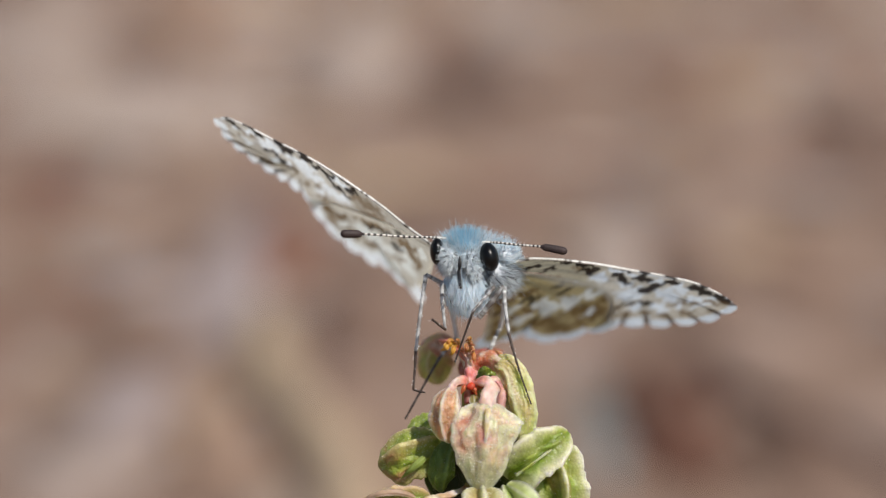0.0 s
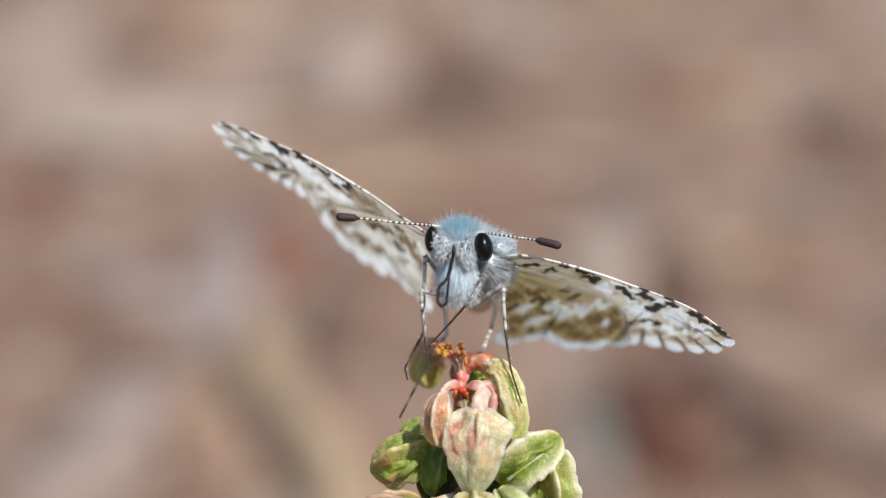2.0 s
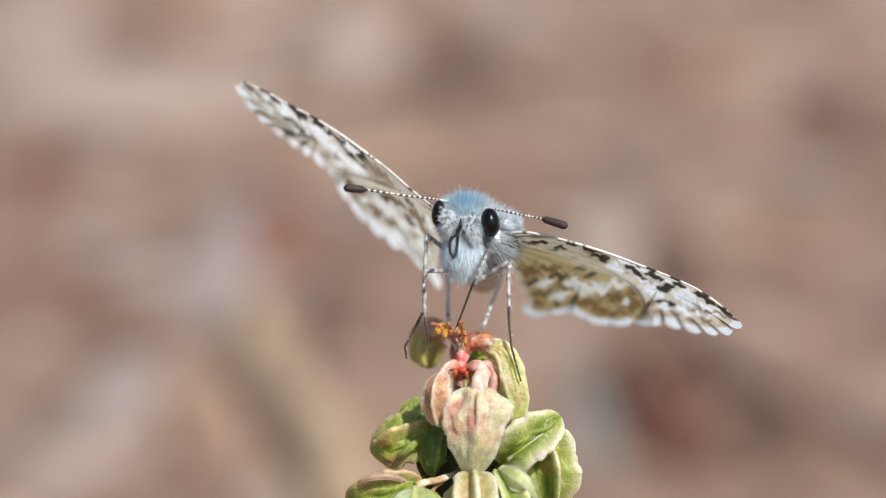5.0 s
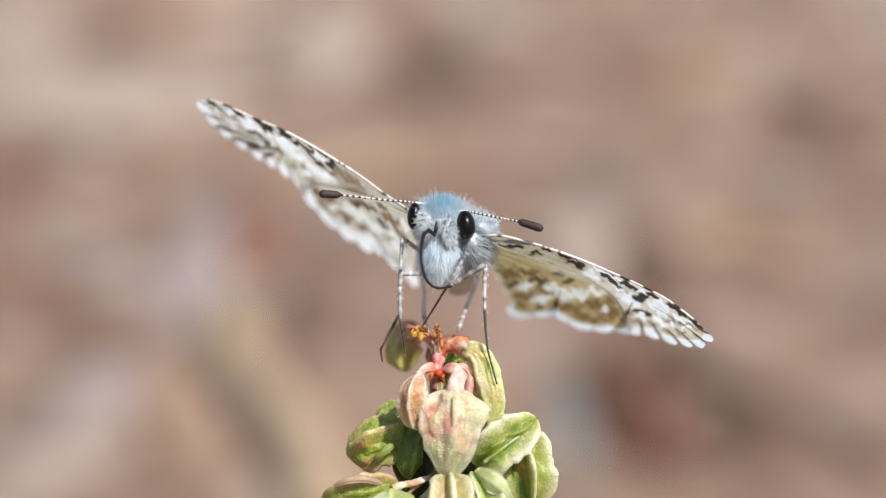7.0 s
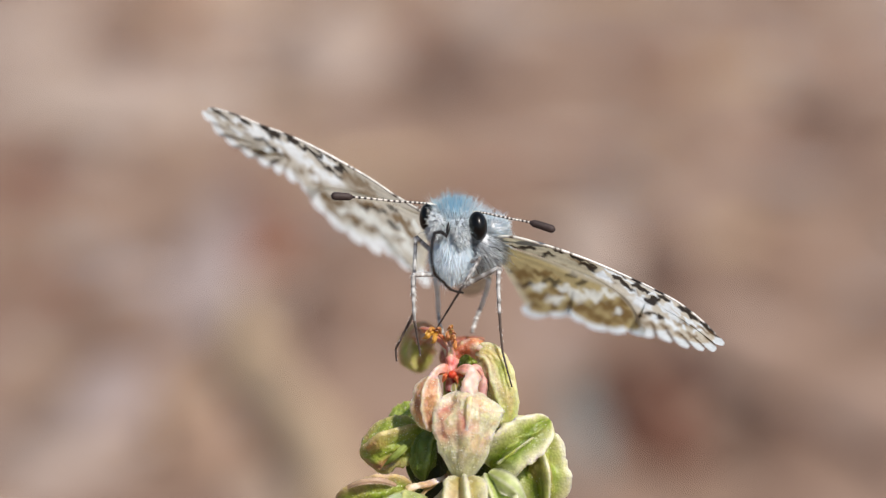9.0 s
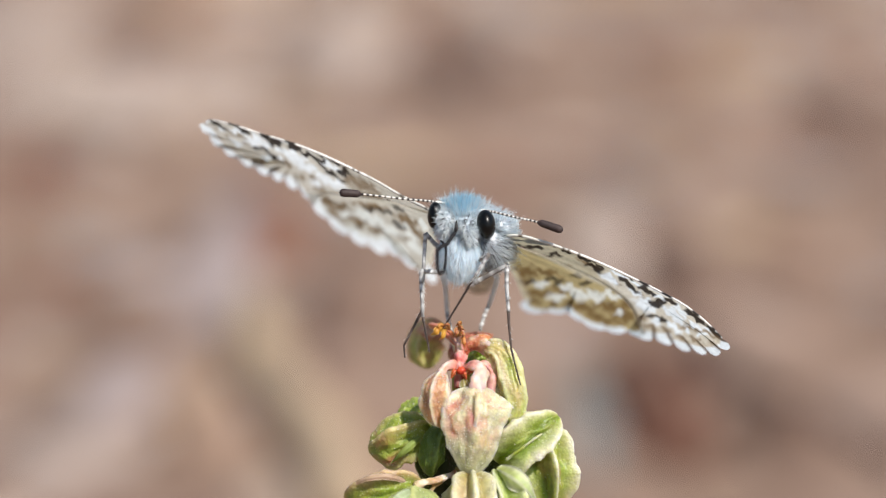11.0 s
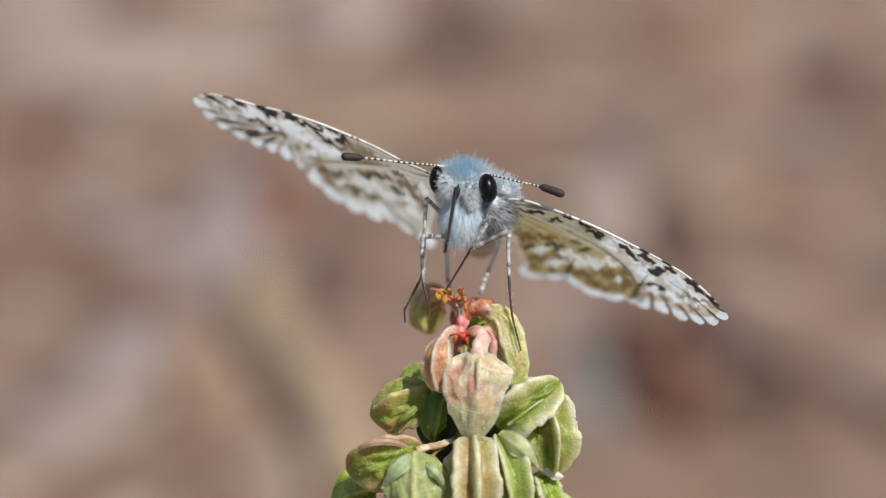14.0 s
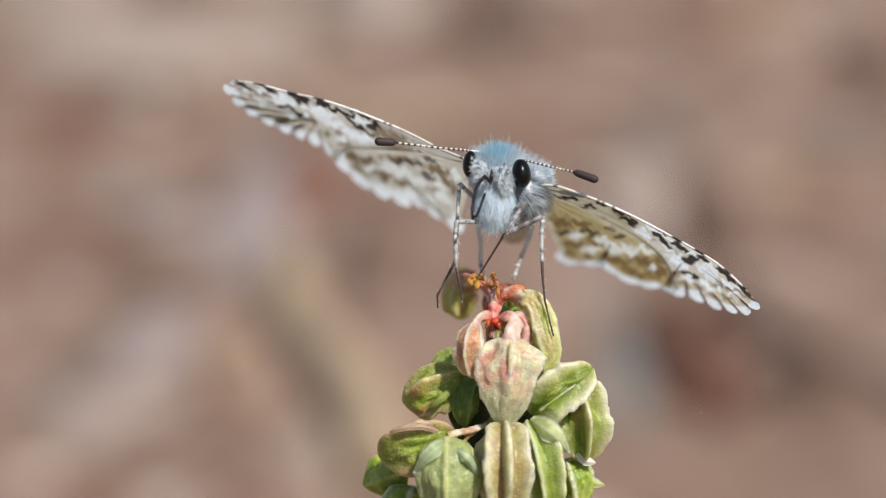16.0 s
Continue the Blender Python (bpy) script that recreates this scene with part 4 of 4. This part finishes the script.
    if fore:
        n = 90
        rim = spline([(x, y, 0) for x, y in outline[:9]], n)
        path = [Vector((np.array([p.x, p.y, float(rise(p.x)) - 0.02]) @ M) * 0.001 * size) for p in rim]
        v, fc = tube(path, lambda k: (0.00009 - 0.00004 * k), 6)
        tint = []
        for i in range(n):
            x = rim[i].x
            dark = (x > 7.2 and math.sin((x - 7.2) * 3.7 + 0.5 * math.sin(x * 2)) < -0.25) or (x < 5 and noise.noise(Vector((i * 1.7, 0, 3))) > 0.22)
            tint += [(black if x > 5 else lin(96, 86, 76)) if dark else (lin(242, 240, 234) if x > 4 else lin(206, 204, 196))] * 6
        mesh_object("leading_edge", v, fc, BANDED, ob, tint, True, "white leading edge flecked black")
    return ob


def unit(x, y, z):
    return Vector((x, y, z)).normalized()


def square(span, chord):
    return (chord - span * chord.dot(span)).normalized()


HINGE_L, HINGE_R = on_fly(752, 355, 40), on_fly(868, 400, 40)
SPAN_L, SPAN_R = unit(-0.9596, 0.2867, 0.3495), unit(0.9024, -0.129, -0.4253)


def build_wings():
    out = []
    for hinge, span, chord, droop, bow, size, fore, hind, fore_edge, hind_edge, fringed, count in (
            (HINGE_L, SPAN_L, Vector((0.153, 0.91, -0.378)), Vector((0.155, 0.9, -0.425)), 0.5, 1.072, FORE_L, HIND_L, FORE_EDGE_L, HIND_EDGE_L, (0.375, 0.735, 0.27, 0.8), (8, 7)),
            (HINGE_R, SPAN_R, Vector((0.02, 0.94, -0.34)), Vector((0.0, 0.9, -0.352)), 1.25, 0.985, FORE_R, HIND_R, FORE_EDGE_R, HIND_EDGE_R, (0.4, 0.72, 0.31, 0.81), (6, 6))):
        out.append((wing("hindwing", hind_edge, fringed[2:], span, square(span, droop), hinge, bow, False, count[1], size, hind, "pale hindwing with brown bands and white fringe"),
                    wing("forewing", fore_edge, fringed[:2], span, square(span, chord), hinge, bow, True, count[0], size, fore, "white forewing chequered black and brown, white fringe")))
    return out


build_body()
ANTENNAE = (antenna([(775, 340, 14), (748, 336, 6), (700, 332, -6), (640, 325, -20), (588, 321, -34)], 0.80),
            antenna([(838, 352, 14), (860, 355, 12), (900, 365, 8), (940, 374, 2), (984, 389, -6)], 0.735))
WINGS = build_wings()


def limb(name, length, r0, r1, colors, spines=0, label=""):
    """A leg piece along -z from its joint, slightly bent, with fine spines."""
    path = spline([Vector((0, 0, 0)), Vector((r0 * 0.3, 0, -length * 0.4)), Vector((0, 0, -length))], 16)
    verts, faces = tube([p * U for p in path], lambda f: 0.82 * (r0 + (r1 - r0) * f + 0.25 * math.sin(f * 40)) * U, 8)
    tint = [blend(colors[0], colors[1], 0.5 + 1.6 * noise.noise(Vector((length, (i // 8) * 0.7, 0)))) for i in range(len(verts))]
    spots = []
    for _ in range(spines):
        f = random.random()
        a = random.uniform(0, 6.28)
        spots.append((Vector((math.cos(a) * r0 * 0.7, math.sin(a) * r0 * 0.7, -length * f)) * U, Vector((math.cos(a), math.sin(a), -1.2)), random.uniform(4, 9) * U, 0.38 * U, lin(222, 222, 222)))
    v, f, t = hairs(spots)
    n = len(verts)
    return mesh_object(name, verts + v, faces + [tuple(q + n for q in face) for face in f], BANDED, fly, tint + t, True, label)


# ---- what moves ----
BODY = []


def stand(t, dx, dz, roll, pitch):
    """The butterfly's place on its legs: shift in units, roll to the right and dip of the head in degrees."""
    BODY.append((t, Matrix.Translation(SEAT + Vector((dx, 0, dz)) * U) @ pose(0, 0, 0, pitch, roll, 0)))


for row in ((0.0, -10.2, -32.8, -4.7, 4.0), (0.5, -7.0, -24.5, -4.0, 3.4), (1.0, -6.3, -17.0, -3.0, 2.6), (1.5, -8.0, -12.0, -2.4, 2.0),
            (2.0, -6.6, -7.4, -1.8, 1.2), (2.5, -3.8, 0.3, -1.2, 0.4), (3.0, -1.0, 3.7, -0.6, 0.0), (3.2, -0.8, 3.3, -0.5, 0.0)):
    stand(*row)
for row in ((5.3, 4.9, -0.4, 0, 0), (5.5, 4.9, -1.9, 0, 0), (6.0, 3.2, 0, 0, 0), (6.5, 6.0, -0.5, 0, 0), (7.0, 4.9, 1.1, 0, 0), (7.5, 3.4, 2.7, 0, 0),
            (8.0, 3.4, 2.4, 0, 0), (8.5, 0.8, 2.4, 0, 0), (8.7, 1.5, 2.4, 0, 0), (10.8, -1.0, -1.9, 0, 0)):
    stand(*row)
for row in ((11.0, 0.3, -1.9, 0, 0), (11.5, 1.6, -0.6, 0, 0), (12.0, 1.6, -1.5, 0, 0), (12.5, 0.3, -0.2, 0, 0), (13.0, 0.3, -1.5, 0, 0), (13.5, 0.3, 1.0, 0, 0),
            (14.0, 0.4, 1.0, 0, 0), (14.5, 0.4, 0, 0, 0), (15.0, 0.3, 1.0, 0, 0), (15.5, 0.4, 0, 0, 0), (16.0, 1.6, 1.2, 0, 0)):
    stand(*row)


def beat(hinge, rows):
    """Rows of seconds, degrees of beat and of sweep, as poses of a wing about its hinge."""
    return [(t, Matrix.Translation(hinge) @ pose(0, 0, 0, 0, a, 0) @ pose(0, 0, 0, 0, 0, b)) for t, a, b in rows]


def sag(t, right):
    """Degrees by which the rear edge of a hindwing hangs below its rest."""
    rows = ((0.0, 5.0), (1.5, 5.8), (2.0, 6.2), (2.5, 8.0), (3.2, 8.4), (5.3, 3.0), (8.7, 2.0), (10.8, 0.0), (16.0, 0.0)) if right else ((0.0, 0.0), (1.5, 0.8), (2.0, 3.0), (2.5, 4.8), (3.2, 6.6), (5.3, 0.8), (8.7, 0.3), (10.8, 0.0), (16.0, 0.0))
    return float(np.interp(t, [a for a, _ in rows], [b for _, b in rows]))


def body_at(t):
    for (t0, a), (t1, b) in zip(BODY, BODY[1:]):
        if t0 <= t <= t1:
            return a.lerp(b, (t - t0) / (t1 - t0))
    return BODY[-1][1]


def key_chain(pieces, lengths, poses):
    """Keys jointed pieces: poses are rows of seconds and joints in the butterfly's space; each piece keeps its length and points at the next joint."""
    rows = [[] for _ in pieces]
    for t, joints in poses:
        p = joints[0]
        for i, (a, b) in enumerate(zip(joints, joints[1:])):
            d = (b - p).normalized() if i < len(pieces) else b - a
            q = d.to_track_quat("-Z", "Y")
            rows[i].append((t, Matrix.Translation(p) @ q.to_matrix().to_4x4()))
            p = p + d * lengths[i]
    for ob, r in zip(pieces, rows):
        walk(ob, r)


LEG_TIMES = (0.0, 0.5, 0.8, 1.0, 1.5, 2.0, 2.5, 3.0, 3.2, 5.3, 5.5, 7.0, 8.5, 10.8, 12.5, 16.0)


def leg(joint_rows, radii, colors, spines):
    """A leg of jointed pieces. joint_rows: seconds and joints (x, y, depth) on the sheet; the hip moves with the body."""
    times = [t for t, _ in joint_rows]
    last = [on_fly(*p) for p in joint_rows[-1][1]]
    count = len(last) - 1
    lengths = [(last[i + 1] - last[i]).length for i in range(count)]
    names = ("femur", "tibia", "tarsus", "foot")
    pieces = [limb(names[i], lengths[i] / U, radii[i], radii[i + 1], colors[i], spines[i]) for i in range(count)]
    poses = []
    for t in LEG_TIMES:
        k = max(i for i, q in enumerate(times) if q <= t + 1e-6)
        a = joint_rows[k][1]
        b = joint_rows[min(k + 1, len(times) - 1)][1]
        f = (t - times[k]) / (times[min(k + 1, len(times) - 1)] - times[k]) if k + 1 < len(times) else 0
        here = body_at(t).inverted()
        joints = [here @ at(*(x + (y - x) * f for x, y in zip(p, q))) for p, q in zip(a, b)]
        joints[0] = last[0]
        poses.append((t, joints))
    key_chain(pieces, lengths, poses)


CURL = []


def curl(t, *points):
    """The proboscis at t seconds: its course beside the eye, in units to the right and down."""
    CURL.append((t, points))


def sip_rows():
    curl(0.0, (-56, 18), (-54, 40), (-57, 22), (-55, 38))
    curl(1.5, (-57, 14), (-55, 36), (-58, 18), (-56, 34))
    curl(2.0, (-56, 18), (-65, 50), (-81, 66), (-83, 94), (-70, 97), (-63, 55))
    curl(2.5, (-58, 15), (-66, 5), (-84, 11), (-89, 86), (-93, 181))
    curl(3.0, (-57, 15), (-65, 5), (-82, 13), (-93, 85), (-98, 190))
    curl(3.2, (-57, 15), (-65, 5), (-83, 13), (-88, 90), (-90, 187))
    curl(3.7, (-57, 15), (-65, 8), (-80, 40), (-78, 100), (-50, 170))
    curl(4.2, (-57, 15), (-66, 8), (-77, 30), (-80, 62), (-72, 98), (-46, 114))
    curl(4.8, (-57, 12), (-62, 40), (-70, 72), (-78, 70), (-76, 36), (-66, 14))
    curl(5.3, (-57, 12), (-55, 40), (-60, 20), (-56, 38))
    curl(5.5, (-57, 10), (-60, 40), (-67, 64), (-74, 62), (-74, 35), (-66, 12))
    curl(6.0, (-57, 15), (-64, 20), (-85, 69), (-75, 111), (-22, 196))
    curl(6.5, (-57, 15), (-56, 11), (-76, 74), (-73, 98), (-41, 114), (1, 111))
    curl(7.0, (-57, 15), (-66, 8), (-75, 18), (-80, 55), (-72, 92), (-54, 110), (-27, 108))
    curl(7.5, (-57, 15), (-66, 18), (-73, 30), (-82, 61), (-73, 96), (-41, 109))
    curl(8.0, (-57, 15), (-67, 4), (-79, 14), (-76, 67), (-58, 114), (-42, 122))
    curl(8.5, (-57, 15), (-65, 2), (-77, 11), (-82, 85), (-96, 179))
    curl(8.7, (-57, 15), (-80, 20), (-75, 95), (-15, 120))
    curl(9.2, (-57, 15), (-68, 6), (-78, 20), (-80, 66), (-62, 108), (-40, 116))
    curl(9.8, (-57, 15), (-66, 8), (-76, 20), (-80, 58), (-70, 96), (-50, 110))
    curl(10.3, (-57, 15), (-72, 12), (-80, 30), (-80, 76), (-66, 116), (-50, 124))
    curl(10.8, (-57, 15), (-80, 20), (-82, 80), (-66, 150))
    curl(11.0, (-57, 15), (-70, 35), (-85, 43), (-85, 82), (-75, 84), (-71, 43), (-78, 30))
    curl(11.5, (-57, 15), (-75, 15), (-81, 31), (-79, 67), (-56, 102), (-40, 109))
    curl(12.0, (-57, 15), (-75, 15), (-79, 37), (-74, 73), (-61, 100), (-52, 88), (-56, 63))
    curl(12.5, (-58, 22), (-51, -3), (-65, -25), (-76, -8), (-93, 62), (-108, 167))
    curl(13.0, (-57, 15), (-54, -12), (-70, -19), (-82, 14), (-85, 80), (-78, 102), (-64, 90))
    curl(13.5, (-57, 15), (-65, -2), (-79, 19), (-73, 69), (-58, 108), (-45, 110))
    curl(14.0, (-56, 0), (-66, 59), (-76, 112), (-68, 70), (-60, 30))
    curl(14.5, (-54, -2), (-66, 55), (-76, 109), (-68, 65), (-60, 25))
    curl(15.0, (-55, -1), (-66, 55), (-77, 107), (-69, 65), (-60, 25))
    curl(15.5, (-57, 10), (-65, 1), (-78, 27), (-83, 102), (-75, 131), (-66, 125))
    curl(16.0, (-57, 12), (-65, 6), (-80, 26), (-87, 72), (-80, 77), (-65, 37))


def proboscis():
    count, whole = 14, 250.0
    each = whole / count
    pieces = []
    for i in range(count):
        r = 3.5 - 1.5 * i / count
        verts, faces = tube([Vector((0, 0, -each * 1.12 * (k / 6) + 0.06 * each)) * U for k in range(7)], lambda f: r * U, 8)
        pieces.append(mesh_object("proboscis_piece", verts, faces, HORN, fly, None, True, "dark brown thread-like proboscis piece"))
    sip_rows()
    poses = []
    for t, points in CURL:
        fine = spline([(x, y, 0) for x, y in points], 120)
        run = [0.0]
        for a, b in zip(fine, fine[1:]):
            run.append(run[-1] + (b - a).length)
        long = min(run[-1], whole * 0.995)
        flat = long / count
        rise = math.sqrt(max(0.0, each * each - flat * flat))
        joints, depth = [], -44.0
        for i in range(count + 1):
            want = run[-1] * i / count
            k = min(max(j for j, q in enumerate(run) if q <= want + 1e-9), len(fine) - 2)
            f = (want - run[k]) / max(1e-9, run[k + 1] - run[k])
            p = fine[k].lerp(fine[k + 1], f)
            joints.append(on_fly(848 + p.x, 378 + p.y, depth))
            depth += (-rise if i < count * 0.5 else rise) * 0.98
        poses.append((t, joints))
    key_chain(pieces, [each * U] * count, poses)


def motions():
    walk(fly, [(t, FRAME @ m) for t, m in BODY])
    left = ((0.0, 14.9, 0.6), (0.5, 13.2, -0.8), (1.0, 14.2, -3.6), (1.5, 10.3, -3.9), (2.0, 9.0, -4.1), (2.5, 7.9, -5.4), (3.0, 10.4, -7.2), (3.2, 11.0, -7.1),
            (5.3, 12.2, -6.4), (5.5, 10.2, -5.1), (6.0, 10.7, -5.2), (6.5, 10.9, -4.9), (7.0, 8.0, -4.3), (7.5, 6.5, -3.1), (8.0, 6.0, -3.3), (8.5, 5.1, -3.6), (8.7, 5.6, -3.4),
            (10.8, 2.4, -1.4), (11.0, 1.7, -1.0), (11.5, 0.7, -0.5), (12.0, 0.1, 0.1), (12.5, 0, 0.1), (13.0, 0, 0.1), (13.5, -0.2, 1.5), (14.0, -1.0, 1.1), (14.5, -1.2, 1.6), (15.0, -1.5, 1.4), (15.5, -1.5, 2.0), (16.0, -1.7, 2.9))
    right = ((0.0, -10.9, 21.5), (0.5, -8.6, 19.0), (1.0, -6.8, 14.1), (1.5, -6.2, 10.2), (2.0, -4.6, 7.3), (2.5, -2.8, 3.1), (3.0, -2.8, 0.8), (3.2, -2.5, -0.3),
             (5.3, -5.9, 0.1), (5.5, -6.1, 0.1), (6.0, -4.0, -2.4), (6.5, -3.5, -3.5), (7.0, -2.7, -3.6), (7.5, -2.7, -4.4), (8.0, -3.0, -4.5), (8.5, -3.0, -4.9), (8.7, -2.7, -4.8),
             (10.8, -0.8, -1.5), (11.0, -0.6, -1.2), (11.5, 0, -0.6), (12.0, 0.2, -0.4), (12.5, 0, 0), (13.0, 0.2, 0), (13.5, 0.5, -0.5), (14.0, 1.0, -0.8), (14.5, 1.2, -1.4), (15.0, 1.3, -1.4),
             (15.5, 1.6, -2.0), (16.0, 1.8, -2.2))
    for (hind, fore), hinge, rows in zip(WINGS, (HINGE_L, HINGE_R), (left, right)):
        late = hinge is HINGE_R
        # the hindwing hangs from the line along which it meets the forewing
        span, chord = (SPAN_R, Vector((0.0, 0.9, -0.352))) if late else (SPAN_L, Vector((0.155, 0.9, -0.425)))
        axis = (span * 0.83 + square(span, chord) * 0.55) * (1 if late else -1)
        walk(hind, [(t, m @ Matrix.Rotation(radians(-1.15 * sag(t, late)), 4, axis)) for t, m in beat(hinge, rows)])
        walk(fore, beat(hinge, rows))
    # the antennae swing about their roots on the head
    left = ((0.0, 2.6), (1.0, 2.1), (2.0, 1.9), (3.0, 3.9), (3.2, 3.9), (5.3, 1.5), (5.5, 1.4), (8.5, -0.9), (8.7, -0.9), (10.8, 0), (12.5, 0), (16.0, 0))
    right = ((0.0, -4.0), (1.0, -3.7), (2.0, -3.5), (3.0, -5.4), (3.2, -5.4), (5.3, -1.8), (5.5, -1.8), (8.5, -1.8), (8.7, -1.8), (10.8, -0.5), (12.5, 0), (16.0, 0))
    for (feeler, root), rows in zip(ANTENNAE, (left, right)):
        walk(feeler, [(t, Matrix.Translation(root) @ pose(0, 0, 0, 0, a, 0) @ Matrix.Translation(-root)) for t, a in rows])
    pale, dark, mid = lin(218, 220, 220), lin(58, 45, 39), lin(112, 106, 102)
    grey = ((mid, pale), (pale, mid), (dark, lin(90, 76, 68)), (dark, dark))
    # middle leg, its foot on the pod at the back
    leg([(0.0, ((770, 425, 30), (717, 437, 22), (709, 555, 18), (703, 630, 25), (727, 650, 25))), (0.8, ((770, 425, 30), (722, 420, 22), (718, 545, 18), (703, 620, 25), (720, 640, 25))),
         (1.5, ((770, 425, 30), (738, 400, 22), (735, 530, 18), (704, 594, 25), (706, 616, 25))), (12.5, ((770, 425, 30), (740, 394, 22), (734, 530, 18), (702, 592, 25), (703, 614, 25)))],
        (5.5, 4.5, 3.6, 2.4, 1.8), grey, (16, 26, 6, 2))
    # fore leg
    leg([(0.0, ((782, 462, 20), (748, 450, 0), (756, 505, -2), (742, 525, -45))), (0.5, ((782, 462, 20), (742, 455, 0), (748, 510, -2), (738, 545, -30))),
         (1.0, ((782, 462, 20), (732, 462, 2), (738, 545, 0), (744, 602, 4))), (12.5, ((782, 462, 20), (733, 462, 2), (735, 543, 0), (747, 604, 4)))],
        (6, 5, 3.4, 2.2), grey, (18, 24, 8))
    # fore leg that reaches across to the spent flower
    leg([(0.0, ((838, 440, 0), (846, 462, -26), (812, 500, -22), (776, 594, -8))), (1.0, ((838, 440, 0), (846, 455, -26), (812, 495, -22), (772, 590, -8))), (1.5, ((838, 440, 0), (838, 443, -26), (808, 488, -22), (748, 553, -8))),
         (3.0, ((838, 440, 0), (848, 436, -26), (818, 480, -22), (757, 550, -8))), (5.3, ((838, 440, 0), (850, 425, -26), (826, 475, -22), (795, 560, -8))), (7.0, ((838, 440, 0), (850, 432, -26), (822, 480, -22), (774, 558, -8))),
         (12.5, ((838, 440, 0), (852, 433, -26), (822, 480, -22), (772, 562, -8)))],
        (5, 4.4, 3.0, 1.8), (grey[0], grey[1], (dark, dark)), (16, 26, 4))
    # middle leg, its foot on the long pale pod
    leg([(0.0, ((822, 484, 10), (862, 462, -8), (871, 545, -12), (888, 605, -16), (912, 673, -24))), (3.0, ((822, 484, 10), (881, 446, -8), (885, 532, -12), (890, 600, -16), (910, 665, -24))),
         (12.5, ((822, 484, 10), (886, 452, -8), (887, 535, -12), (892, 600, -16), (908, 664, -24)))],
        (6, 5.4, 3.6, 2.4, 1.6), grey, (18, 46, 8, 3))
    # hind legs, far back
    leg([(0.0, ((772, 470, 120), (776, 540, 150), (738, 598, 140), (679, 712, 100))), (3.2, ((772, 470, 120), (776, 535, 150), (740, 592, 140), (679, 712, 100))),
         (5.3, ((772, 470, 120), (778, 530, 150), (786, 570, 130), (800, 650, 230))), (12.5, ((772, 470, 120), (778, 530, 150), (786, 570, 130), (800, 650, 230)))], (6, 5, 3.6, 2.0), ((pale, pale), (pale, mid), (dark, mid)), (6, 6, 0))
    leg([(0.0, ((868, 470, 120), (858, 520, 150), (838, 575, 130))), (12.5, ((868, 470, 120), (852, 520, 150), (836, 565, 130)))], (6, 5, 4), ((pale, pale), (pale, mid)), (6, 6))
    proboscis()


motions()
